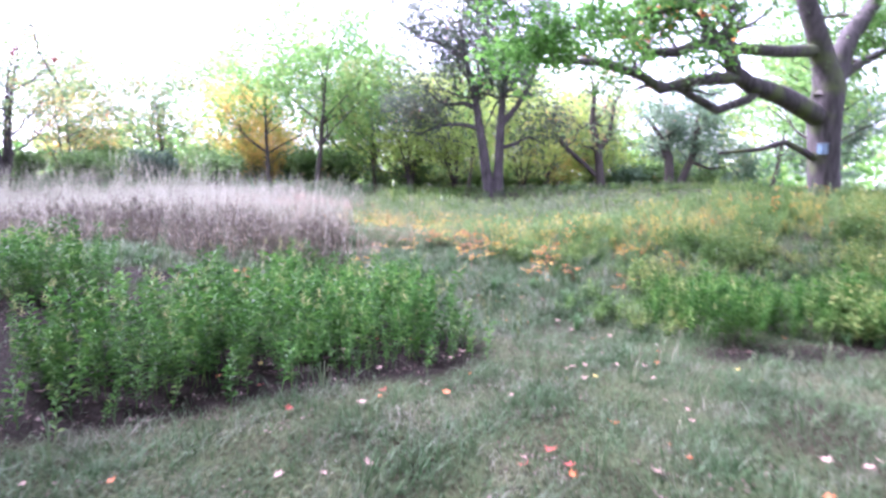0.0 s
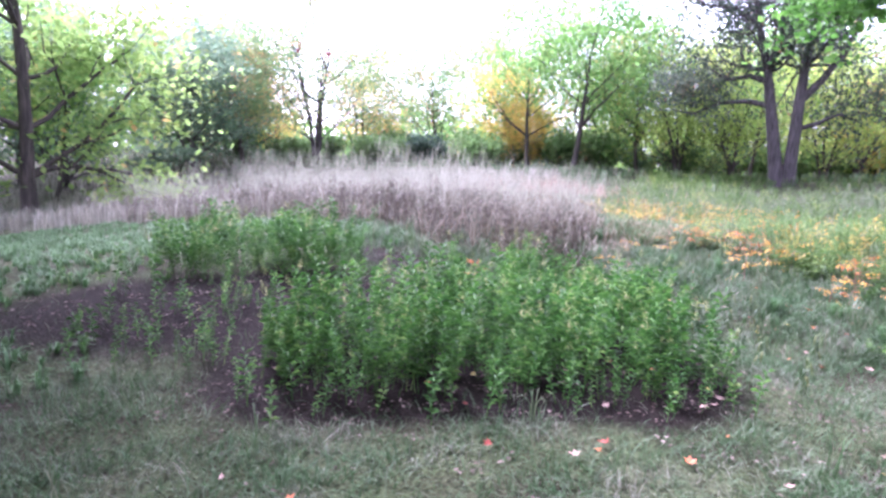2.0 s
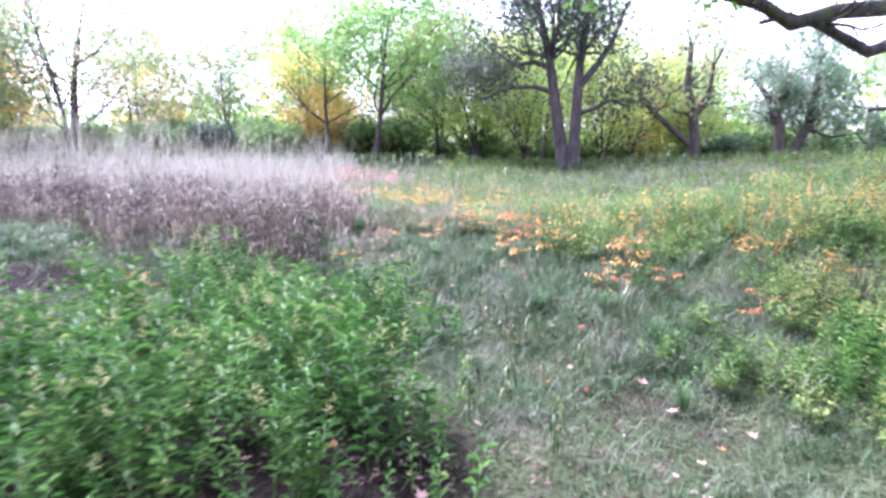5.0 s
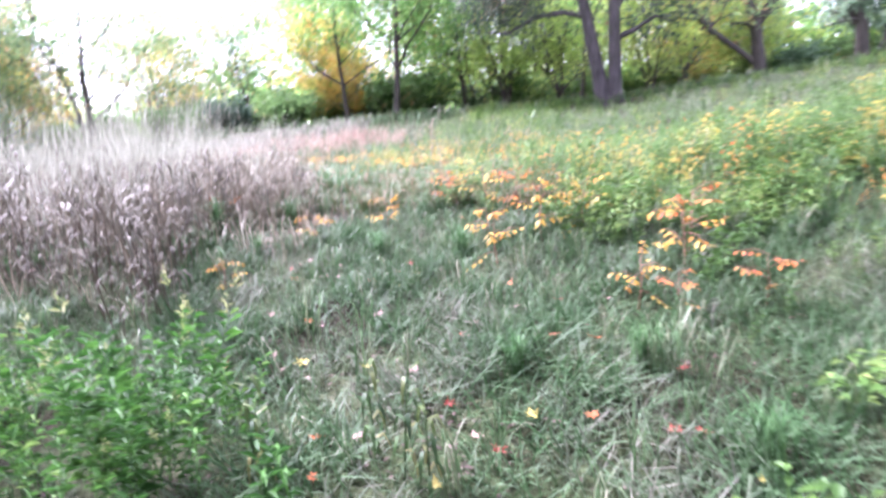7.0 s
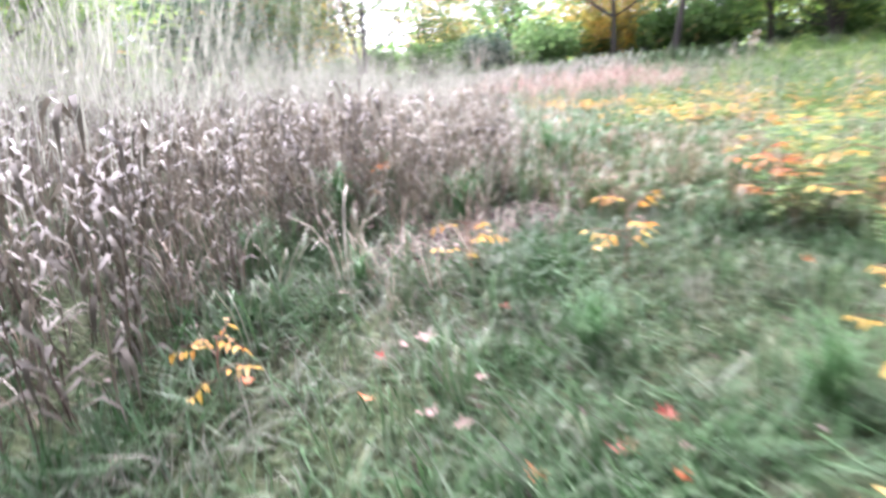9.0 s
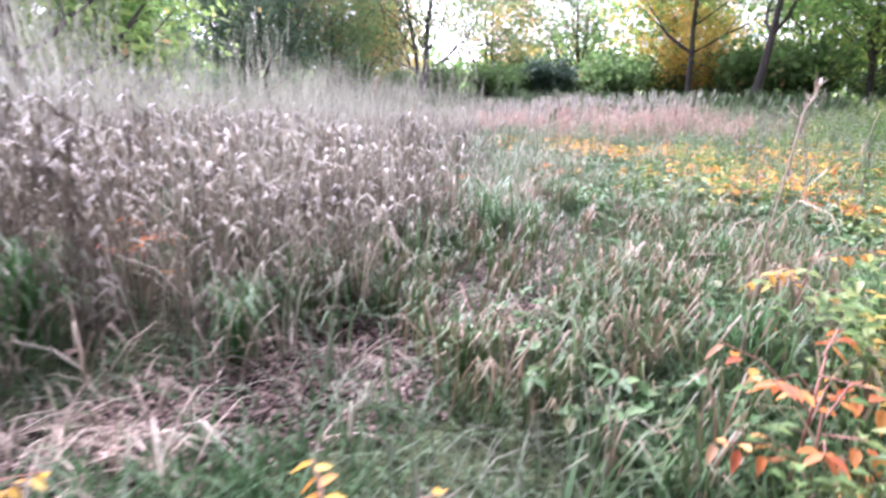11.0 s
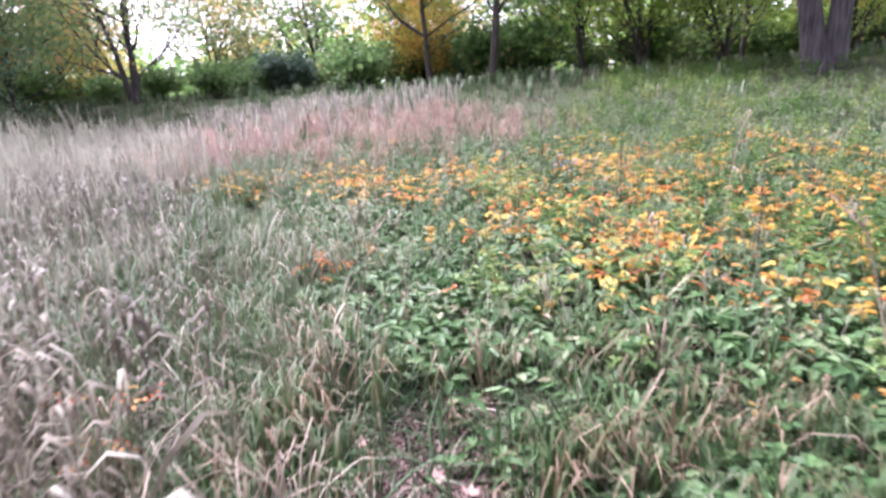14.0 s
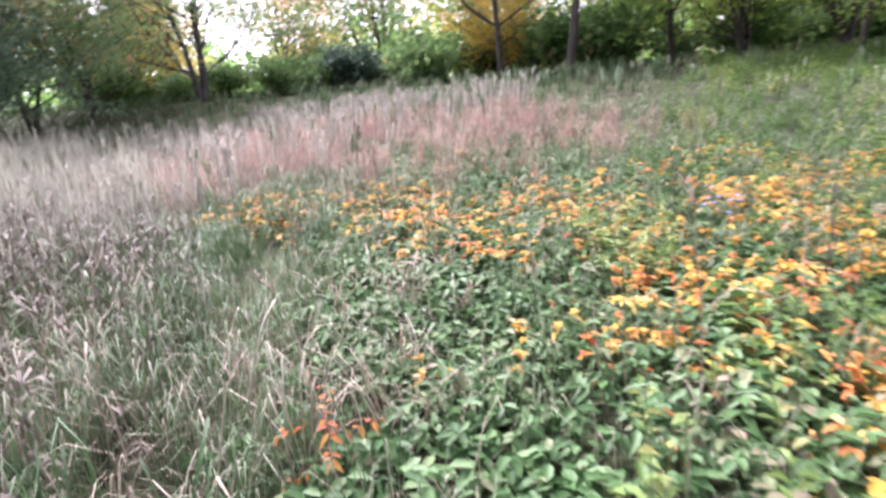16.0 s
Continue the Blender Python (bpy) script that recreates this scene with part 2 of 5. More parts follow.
def ground_mat():
    m, nt, b, out = nodes_of("soil_and_thatch")
    geo = nt.nodes.new("ShaderNodeNewGeometry")
    n1 = nt.nodes.new("ShaderNodeTexNoise")
    n1.inputs["Scale"].default_value = 0.8
    n1.inputs["Detail"].default_value = 5
    n2 = nt.nodes.new("ShaderNodeTexNoise")
    n2.inputs["Scale"].default_value = 28
    n2.inputs["Detail"].default_value = 5
    for n in (n1, n2):
        nt.links.new(geo.outputs["Position"], n.inputs["Vector"])
    r1 = ramp(nt, [(.35, (.034, .032, .022)), (.5, (.045, .062, .03)), (.65, (.07, .08, .048))], n1.outputs[0])
    at = nt.nodes.new("ShaderNodeAttribute")
    at.attribute_name = "soil"
    ms = nt.nodes.new("ShaderNodeMix")
    ms.data_type = "RGBA"
    nt.links.new(at.outputs["Fac"], ms.inputs[0])
    nt.links.new(r1.outputs[0], ms.inputs[6])
    ms.inputs[7].default_value = (.014, .011, .010, 1)
    r2 = ramp(nt, [(.35, (.35, .33, .3)), (.65, (1.6, 1.5, 1.45))], n2.outputs[0])
    mx = nt.nodes.new("ShaderNodeMix")
    mx.data_type = "RGBA"
    mx.blend_type = "MULTIPLY"
    mx.inputs[0].default_value = 1
    nt.links.new(ms.outputs[2], mx.inputs[6])
    nt.links.new(r2.outputs[0], mx.inputs[7])
    nt.links.new(mx.outputs[2], b.inputs["Base Color"])
    b.inputs["Roughness"].default_value = 0.95
    b.inputs["Specular IOR Level"].default_value = 0.08
    bump = nt.nodes.new("ShaderNodeBump")
    bump.inputs["Distance"].default_value = 0.03
    nt.links.new(n2.outputs[0], bump.inputs["Height"])
    nt.links.new(bump.outputs[0], b.inputs["Normal"])
    return m


gx = grid_axis(-1500, 1500, -14, 14, 0.2, 0.5)
gy = grid_axis(-1500, 1500, -4, 26, 0.2, 0.5)
X, Y = np.meshgrid(gx, gy)
Z = height(X, Y)
nx, ny = len(gx), len(gy)
idx = np.arange(nx * ny).reshape(ny, nx)
quads = np.stack([idx[:-1, :-1], idx[:-1, 1:], idx[1:, 1:], idx[1:, :-1]], -1).reshape(-1, 4)
ground = new("ground", mesh_from("ground", np.stack([X, Y, Z], -1).reshape(-1, 3), quads.ravel(), np.full(len(quads), 4), ground_mat()))
ground.data.polygons.foreach_set("use_smooth", np.ones(len(quads), bool))

# ---------------- plant templates ----------------
rng = np.random.default_rng(7)


class Tpl:
    """Verts and faces of a small plant part, to be strewn many times."""
    def __init__(self):
        self.v, self.f = [], []

    def strip(self, pts, widths, side):
        """A blade along pts, as wide as widths, across the vector side; it ends in a point."""
        n0 = len(self.v)
        side = np.asarray(side, float)
        for p, w in zip(pts[:-1], widths[:-1]):
            self.v += [tuple(np.asarray(p) - side * w / 2), tuple(np.asarray(p) + side * w / 2)]
        self.v.append(tuple(pts[-1]))
        k = len(pts) - 1
        for i in range(k - 1):
            a = n0 + 2 * i
            self.f.append((a, a + 1, a + 3, a + 2))
        self.f.append((n0 + 2 * k - 2, n0 + 2 * k - 1, n0 + 2 * k))

    def leaf(self, base, way, up, length, width, droop=0.25):
        """A folded leaf: two halves that meet in a sunken midrib, tip drooping."""
        base, way, up = (np.asarray(a, float) for a in (base, way, up))
        side = np.cross(way, up)
        side /= np.linalg.norm(side) + 1e-9
        n0 = len(self.v)
        mid = base + way * length * 0.45 + up * length * 0.05
        tip = base + way * length - up * length * droop
        self.v += [tuple(base), tuple(mid + side * width / 2 + up * width * .12), tuple(tip), tuple(mid - side * width / 2 + up * width * .12)]
        self.f += [(n0, n0 + 1, n0 + 2), (n0, n0 + 2, n0 + 3)]

    def broad(self, base, way, up, length, width, droop=0.2):
        """A broad leaf of two curved halves, cupped along the midrib."""
        base, way, up = (np.asarray(a, float) for a in (base, way, up))
        side = np.cross(way, up)
        side /= np.linalg.norm(side) + 1e-9
        n0 = len(self.v)
        m1, m2 = base + way * length * .3, base + way * length * .68 - up * length * droop * .3
        tip = base + way * length - up * length * droop
        lift = up * width * .16
        self.v += [tuple(q) for q in (base, tip, m1 + side * width * .46 + lift, m2 + side * width * .40 + lift, m1 - side * width * .46 + lift, m2 - side * width * .40 + lift)]
        self.f += [(n0, n0 + 2, n0 + 3, n0 + 1), (n0, n0 + 1, n0 + 5, n0 + 4)]

    def arrays(self):
        return np.array(self.v, float), self.f


def strew(name, templates, pts, scale, mat, label="", category="", tilt=0.12, zscale=None, parent=None, kind="stuff"):
    """Joins many turned and scaled copies of the templates into one mesh, standing on pts."""
    n = len(pts)
    which = rng.integers(0, len(templates), n)
    allv, allf, alls, off = [], [], [], 0
    ang = rng.uniform(0, 2 * np.pi, n)
    tx, ty = rng.normal(0, tilt, n), rng.normal(0, tilt, n)
    scale = np.broadcast_to(scale, (n,))
    for k, tp in enumerate(templates):
        v, f = tp
        sel = np.where(which == k)[0]
        if not len(sel):
            continue
        c, s = np.cos(ang[sel])[:, None], np.sin(ang[sel])[:, None]
        sc = scale[sel][:, None]
        x = (v[:, 0] * c - v[:, 1] * s) * sc
        y = (v[:, 0] * s + v[:, 1] * c) * sc
        z = np.broadcast_to(v[:, 2], x.shape) * sc
        if zscale is not None:
            z = z * zscale[sel][:, None]
        x2 = x + z * tx[sel][:, None]
        y2 = y + z * ty[sel][:, None]
        P = np.stack([x2, y2, z], -1) + pts[sel][:, None, :]
        allv.append(P.reshape(-1, 3))
        flat = np.concatenate([np.array(a) for a in f])
        sizes = np.array([len(a) for a in f])
        offs = off + np.arange(len(sel))[:, None] * len(v)
        allf.append((flat[None, :] + offs).ravel())
        alls.append(np.tile(sizes, len(sel)))
        off += len(sel) * len(v)
    me = mesh_from(name, np.concatenate(allv), np.concatenate(allf), np.concatenate(alls), mat)
    ob = new(name, me)
    if parent is not None:
        ob.parent = parent
    if label:
        tagged(ob, label, category, kind=kind)
    return ob


def blade(h, w, bend, segs=3):
    t = Tpl()
    pts = [(bend * (i / segs) ** 2, 0, h * (i / segs) * (1 - 0.25 * abs(bend) / h * (i / segs))) for i in range(segs + 1)]
    t.strip(pts, [w, w * .9, w * .6, 0][: segs] + [0], (0, 1, 0))
    return t.arrays()


def scatter(n, x0, x1, y0, y1, keep):
    """n random places within a rectangle, thinned by keep(x, y), which gives 0..1; on the ground."""
    x, y = rng.uniform(x0, x1, n), rng.uniform(y0, y1, n)
    k = rng.uniform(0, 1, n) < keep(x, y)
    x, y = x[k], y[k]
    return np.stack([x, y, height(x, y)], -1)


def patchy(x, y, s=1.0, seed=0.0):
    """A smooth 0..1 pattern of patches."""
    a = np.sin(x * 1.3 * s + seed) * np.cos(y * 1.1 * s - seed * 1.7) + np.sin(x * 2.9 * s - y * 2.1 * s + seed * .6) * .5 + np.sin((x + y) * 4.7 * s + seed) * .3
    return np.clip(a * .35 + .5, 0, 1)


def trail(y):
    """Where the trodden way runs."""
    return np.interp(y, [-5, 2, 7, 9.5, 11.5, 13, 14, 15, 16, 17, 22], [.2, .4, 1.1, .5, -.6, -1.6, -1.8, -2.0, -2.3, -2.9, -4.2])


def edge(d, w=0.3):
    return Sv(d / w + 0.5)


def capsule(x, y, ax, ay, bx, by, r):
    """How far inside a rounded strip from a to b a place lies, in metres."""
    u = np.clip(((x - ax) * (bx - ax) + (y - ay) * (by - ay)) / ((bx - ax) ** 2 + (by - ay) ** 2), 0, 1)
    return r - np.hypot(x - ax - u * (bx - ax), y - ay - u * (by - ay))


def in_goldenrod(x, y):
    wave = .18 * np.sin(x * 3.1) * np.cos(y * 2.3)
    a = edge(capsule(x, y, -3.1, 5.75, -.95, 6.85, 1.08) + wave, .25)
    b = edge(capsule(x, y, -7.2, 7.2, -5.6, 7.9, .8) + wave, .3)
    c = edge(capsule(x, y, -5.6, 4.6, -4.7, 5.6, .6) + wave, .5) * .15
    d = edge(capsule(x, y, 3.6, 7.9, 9.5, 7.6, .75) + wave, .4) * .8
    g = edge(capsule(x, y, -3.0, 9.0, -.85, 8.7, .62) + wave, .4) * .8
    return np.maximum.reduce([a, b, c, d, g])


def in_soil(x, y):
    a = edge(capsule(x, y, -6.4, 5.2, -4.6, 6.8, 1.3), .8)
    b = edge(capsule(x, y, -3.3, 5.35, -.8, 6.5, 1.25), .4)
    c = np.maximum(edge(capsule(x, y, -1.75, 13.5, -1.95, 15.0, .34), .4) * .9, edge(capsule(x, y, -2.05, 15.0, -2.5, 16.6, .33), .5) * .8)
    f = edge(capsule(x, y, -1.95, 12.6, -1.75, 14.4, .34), .4) * .9
    d = edge(capsule(x, y, -5.4, 8.9, -4.2, 9.0, .4), .5)
    e = edge(capsule(x, y, 3.4, 6.6, 6.4, 7.0, .35), .5)
    return np.maximum.reduce([a, b, c, d, e, f])


def vine_edge(y):
    return np.interp(y, [13.5, 15.5, 17.7, 21, 25], [-1.9, -2.6, -4.0, -6.3, -8.5])


def in_dry(x, y):
    side = np.interp(y, [9, 10.5, 11.5, 12.3, 13.1, 13.6, 14.7, 15.2, 16.6, 18.4, 20, 23], [-1.9, -1.9, -2.35, -2.8, -2.5, -2.12, -2.55, -2.9, -3.8, -5.1, -7, -9.6])
    front = 10.2 - 0.16 * (x + 2.2) + .35 * np.sin(x * 1.7)
    return edge(side - x, .35) * edge(y - front, .5) * edge(19.5 - .35 * (x + 6) - y, 2)


def in_brush(x, y):
    near = 7.4 - 0.12 * (x - 3) + .35 * np.sin(x * 2.1)
    side = trail(y) + 1.6 + .3 * np.sin(y * 2) - 1.2 * Sv((y - 11.0) / 3)
    open_grass = edge(3.3 - x, .6) * edge(12.5 - .2 * x - y, .6) * edge(y - 8.7, .5)
    return edge(x - side, .5) * edge(y - near, .5) * (1 - .9 * open_grass)


def in_vine(x, y):
    left = np.interp(y, [14, 15.2, 16.3, 17.0, 17.7, 21, 25], [-.7, -1.15, -1.6, -3.1, -3.9, -6.3, -8.5])
    return edge(x - left - .2 * np.sin(y * 2.3), .5) * edge(y - 17.1 - .25 * np.sin(x * 2.8), .6) * edge(25 - y, 2) * edge(.4 + .3 * (y - 17) - x, .9)


soil = ground.data.attributes.new("soil", "FLOAT", "POINT")
soil.data.foreach_set("value", in_soil(X, Y).ravel().astype(np.float32))
tagged(ground, "dark soil and thatch of a gently rising autumn meadow", "ground", kind="structure")

# ---------------- grasses and herbs ----------------
lawn = [blade(.10 * h, .0075 * w, .11 * b, 2) for h, w, b in ((1, 1, .6), (1.2, .8, .9), (.8, 1.1, 1.1), (1.4, .7, .4), (1, .9, 1.3))]


def tuft(n, h, w, spread, seed, k=4):
    r = np.random.default_rng(seed)
    t = Tpl()
    for _ in range(n):
        a = r.uniform(0, 2 * np.pi)
        b = r.uniform(.3, 1) * spread
        hh = h * r.uniform(.6, 1.1)
        d = np.array([np.cos(a), np.sin(a), 0])
        o = np.array([r.normal(0, .03), r.normal(0, .03), 0]) * h * 3
        pts = [o + d * b * (i / k) ** 1.8 + np.array([0, 0, hh * (np.sin(i / k * 1.9) / .97 if i < k else .82)]) for i in range(k + 1)]
        t.strip(pts, [w, w, w * .8, w * .5][:k] + [0], (-np.sin(a), np.cos(a), 0))
    return t.arrays()


def herb(h, n_leaf, leaf_l, leaf_w, seed, stem_w=.008, up=.35, start=.15, flower=False):
    """An upright stalk with lance-shaped leaves all round it."""
    r = np.random.default_rng(seed)
    t = Tpl()
    lean = r.normal(0, .06, 2) * h
    at = lambda s: np.array([lean[0] * s * s, lean[1] * s * s, h * s])
    for side in ((1, 0, 0), (0, 1, 0)):
        t.strip([at(0), at(.5), at(1)], [stem_w, stem_w * .8, 0], side)
    a = r.uniform(0, 6)
    for i in range(n_leaf):
        s = start + (1 - start) * (i + .5) / n_leaf
        a += 2.4 + r.normal(0, .2)
        k = .62 + .48 * s * (1.35 - s)
        way = np.array([np.cos(a), np.sin(a), up + s * .5])
        way /= np.linalg.norm(way)
        t.leaf(at(s), way, (0, 0, 1), leaf_l * k * r.uniform(.8, 1.2), leaf_w * k, r.uniform(.1, .5))
    return t.arrays()


def bushlet(h, stems, leaves, leaf_l, leaf_w, seed):
    r = np.random.default_rng(seed)
    t = Tpl()
    for s in range(stems):
        a = r.uniform(0, 6.28)
        top = np.array([np.cos(a), np.sin(a), 0]) * h * r.uniform(.15, .6) + np.array([0, 0, h * r.uniform(.6, 1)])
        t.strip([np.zeros(3), top * .5 + np.array([0, 0, .06 * h]), top], [.007, .005, 0], (-np.sin(a), np.cos(a), 0))
        for i in range(leaves):
            u = r.uniform(.3, 1.05)
            b = r.uniform(0, 6.28)
            way = np.array([np.cos(b), np.sin(b), r.uniform(-.1, .4)])
            way /= np.linalg.norm(way)
            t.leaf(top * u, way, (0, 0, 1), leaf_l * r.uniform(.7, 1.2), leaf_w * r.uniform(.7, 1.2), r.uniform(0, .5))
    return t.arrays()


def groundleaf(n, h, leaf_l, leaf_w, seed):
    """A low plant: broad leaves held flat on short stalks."""
    r = np.random.default_rng(seed)
    t = Tpl()
    for _ in range(n):
        o = np.r_[r.normal(0, .09, 2), h * r.uniform(.4, 1.1)]
        a = r.uniform(0, 6.28)
        for d in (-1.0, 0.0, 1.0):
            way = np.array([np.cos(a + d), np.sin(a + d), r.uniform(-.6, .45)])
            t.broad(o, way / np.linalg.norm(way), (0, 0, 1), leaf_l * r.uniform(.8, 1.2), leaf_w * r.uniform(.85, 1.15), r.uniform(.1, .4))
    return t.arrays()


def near_walk(x, y, full=4.0, fall=7.0):
    """1 by the trail, less further off."""
    d = np.maximum(np.abs(x - trail(y)), 0)
    return np.clip(1 - (d - full) / fall, .08, 1)


def lawn_keep(x, y):
    bare = in_soil(x, y) * .93
    return (1 - bare) * (1 - .85 * in_dry(x, y)) * (1 - .8 * in_goldenrod(x, y)) * (1 - .7 * in_vine(x, y)) * near_walk(x, y, 3.5, 6) * (.35 + .65 * patchy(x, y, 2.2))


p = scatter(620000, -8, 9, -.5, 17.5, lawn_keep)
p = p[rng.permutation(len(p))[:185000]]
k = len(p)
strew("meadow_grass", lawn, p, rng.uniform(.5, 1.7, k) * (.62 + .38 * Sv((p[:, 1] - 7) / 3)) * (.7 + .9 * patchy(p[:, 0], p[:, 1], 2.3, 2)), M_GRASS, "short bent grass, green with bleached blades, on the trodden way", "grass", tilt=.5)

tall = [tuft(9, .30, .008, .24, s, 3) for s in range(4)]
p = scatter(52000, -16, 16, 2, 30, lambda x, y: (.15 + .85 * (in_brush(x, y) * .15 + in_vine(x, y) * .35 + .35 * (patchy(x, y, .9, 4) > .6)) * edge(np.abs(x - trail(y)) - 1.3, .8)) * (.15 + .85 * Sv((y - 7.5) / 3)) * near_walk(x, y, 5, 9) * (1 - in_soil(x, y)) * (1 - in_dry(x, y)) * (1 - .9 * in_goldenrod(x, y)))
p = p[rng.permutation(len(p))[:4500]]
strew("tall_grass", tall, p, rng.uniform(.5, 1.25, len(p)), M_GRASS_TALL, "knee-high arching grass, green and straw coloured", "grass")
mid = scatter(9000, -20, -5, -1, 16, lambda x, y: (.4 + .6 * patchy(x, y, .8)) * (1 - in_soil(x, y)) * (1 - in_goldenrod(x, y)) * (1 - in_dry(x, y)))
mid = np.concatenate([mid, scatter(2200, 5, 16, -1, 12, lambda x, y: .4 + .6 * patchy(x, y, .8))])
strew("side_grass", [tuft(12, .15, .014, .18, s + 12, 2) for s in range(4)], mid, rng.uniform(.6, 1.3, len(mid)), M_TUFT, "grey-green grass at the sides of the meadow", "grass")
far = [tuft(7, .6, .035, .35, s + 20, 2) for s in range(3)]
p = scatter(11000, -60, 60, 16, 75, lambda x, y: edge(np.abs(x - trail(y)) - 7 + np.maximum(y - 20, 0) * .5, 3) * np.where((x > 0) & (x < 26) & (y < 40), .12, 1))
strew("far_grass", far, p, rng.uniform(.6, 1.3, len(p)), M_GRASS_TALL, "tall meadow grass before the trees", "grass")

golden = [herb(.85, 30 + 3 * (s % 3), .125 + .012 * (s % 4), .027 + .004 * (s % 3), s + 40, start=.2, up=.3) for s in range(9)]
p = scatter(6800, -8.5, 10.5, 3.8, 9.4, lambda x, y: in_goldenrod(x, y) * (.35 + .65 * (patchy(x, y, 3.2, 2) > .42)))
p = p[:2300]
s_in = .50 + .50 * in_goldenrod(p[:, 0], p[:, 1]) * (.45 + .8 * patchy(p[:, 0], p[:, 1], 3.4, 5))
strew("goldenrod_stand", golden, p, rng.uniform(.55, 1.10, len(p)) * s_in, M_GOLDENROD, "dense green goldenrod stand, leafy upright stalks over bare soil", "wild plant", tilt=.2)
low = [herb(.42, 18, .11, .030, s + 60) for s in range(5)]
p = scatter(2400, -8, 1, 3.6, 9.5, lambda x, y: .10 * in_soil(x, y) + .35 * np.clip(in_goldenrod(x - .25, y + .2) - in_goldenrod(x, y) * .3, 0, 1))
strew("goldenrod_shoots", low, p, rng.uniform(.5, 1.1, len(p)), M_GOLDENROD, "short green shoots on bare soil at the edge of the stand", "wild plant")

plume = []
for s in range(3):
    r = np.random.default_rng(s + 80)
    t = Tpl()
    for i in range(14):
        a = r.uniform(0, 6.28)
        o = np.array([0, 0, .8 + .13 * i / 14])
        w = np.array([np.cos(a), np.sin(a), .5])
        t.leaf(o, w / np.linalg.norm(w), (0, 0, 1), .06 * (1.2 - i / 14), .014, .1)
    plume.append(t.arrays())
p = scatter(2600, -8, 10, 4.8, 9.4, lambda x, y: in_goldenrod(x, y) * (patchy(x, y, 3.2, 2) > .45))
strew("goldenrod_heads", plume, p, rng.uniform(.45, .98, len(p)), M_FLOWER, "faded yellowish flower heads above the green stand", "wild plant")

brush = [herb(.62, 20, .12, .036, s + 100, up=.2) for s in range(4)] + [bushlet(.5, 6, 8, .10, .05, s + 110) for s in range(4)]
p = scatter(13500, 1, 30, 5, 42, lambda x, y: in_brush(x, y) * (.35 + .65 * patchy(x, y, .7, 1)) * np.clip(1.15 - np.hypot(x - 1, y - 9) / 32, .1, 1))
p = np.concatenate([p, scatter(2600, 1, 12, 5.5, 16, lambda x, y: in_brush(x, y) * (.3 + .7 * (patchy(x, y, 1.3, 1) > .45)))])
strew("slope_brush", brush, p, rng.uniform(.55, 1.05, len(p)) * (.35 + .95 * patchy(p[:, 0], p[:, 1], 1.1, 3)), M_BRUSH, "mixed green herbs and low brush covering the slope", "wild plant")
p = scatter(1500, -6, 1, 14, 42, lambda x, y: in_brush(x, y) * edge(y - 18, 3))
strew("back_brush", brush, p, rng.uniform(.6, 1.0, len(p)), M_BRUSH, "low green brush at the back of the meadow", "wild plant")


def dead_stalk(h, seed):
    r = np.random.default_rng(seed)
    t = Tpl()
    lean = r.normal(0, .09, 2) * h
    at = lambda s: np.array([lean[0] * s * s, lean[1] * s * s, h * s])
    t.strip([at(0), at(.5), at(1)], [.009, .007, 0], (1, 0, 0))
    t.strip([at(0), at(.5), at(1)], [.009, .007, 0], (0, 1, 0))
    return t.arrays()


def dead_leaves(h, n, seed):
    r = np.random.default_rng(seed)
    t = Tpl()
    for i in range(n):
        s = r.uniform(.08, .95)
        a = r.uniform(0, 6.28)
        o = np.array([0, 0, h * s])
        way = np.array([np.cos(a), np.sin(a), 0])
        l = r.uniform(.07, .18)
        pts = [o, o + way * l * .5 + np.array([0, 0, .035]), o + way * l * .8 - np.array([0, 0, .01]), o + way * l * .85 - np.array([0, 0, l * .75])]
        t.strip(pts, [.009, .018, .015, 0], (-way[1], way[0], .3))
    return t.arrays()


dk = lambda x, y: in_dry(x, y) * np.clip(1.2 - np.maximum(-x - 2, 0) / 16, .25, 1) * (.55 + .45 * patchy(x, y, 1.1, 5)) * (1 - .35 * Sv((y - 15.5) / 2) * Sv((x + 8) / 3))
p = scatter(12000, -22, 0, 8.5, 26, dk)
hs = rng.uniform(.7, 1.18, len(p)) * np.where(p[:, 1] > 13.2, .86, 1.1) * (.75 + .35 * patchy(p[:, 0], p[:, 1], .8, 7))
state = rng.bit_generator.state
strew("withered_stalks", [dead_stalk(1.0, s) for s in range(5)], p, hs, M_DEADSTEM, "dense stand of withered grey-brown stalks", "wild plant")
strew("withered_leaves", [dead_leaves(.95, 16, s + 9) for s in range(5)], p, hs, M_DEADLEAF, "curled pale dead leaves on the withered stalks", "wild plant")
far_dry = scatter(5500, -70, -8, 12, 34, lambda x, y: edge(y - 11 - .05 * (x + 20), 2))
strew("withered_field", [tuft(9, .85, .024, .3, s + 200, 2) for s in range(4)], far_dry, rng.uniform(.7, 1.15, len(far_dry)), M_FIELD, "pale withered stalks further out in the meadow", "wild plant")
fine = []
for s in range(4):
    r = np.random.default_rng(s + 130)
    t = Tpl()
    for i in range(26):
        a = r.uniform(0, 6.28)
        o = np.array([r.normal(0, .09), r.normal(0, .09), r.uniform(.65, 1.05)])
        d = np.array([np.cos(a) * .3, np.sin(a) * .3, .9])
        t.strip([o, o + d * .08, o + d * .2], [.003, .003, 0], (-np.sin(a), np.cos(a), 0))
    fine.append(t.arrays())
sel = (rng.uniform(0, 1, len(p)) < .75) & ((p[:, 1] < 13.2) | (p[:, 0] < -6.0) | (rng.uniform(0, 1, len(p)) < .55))
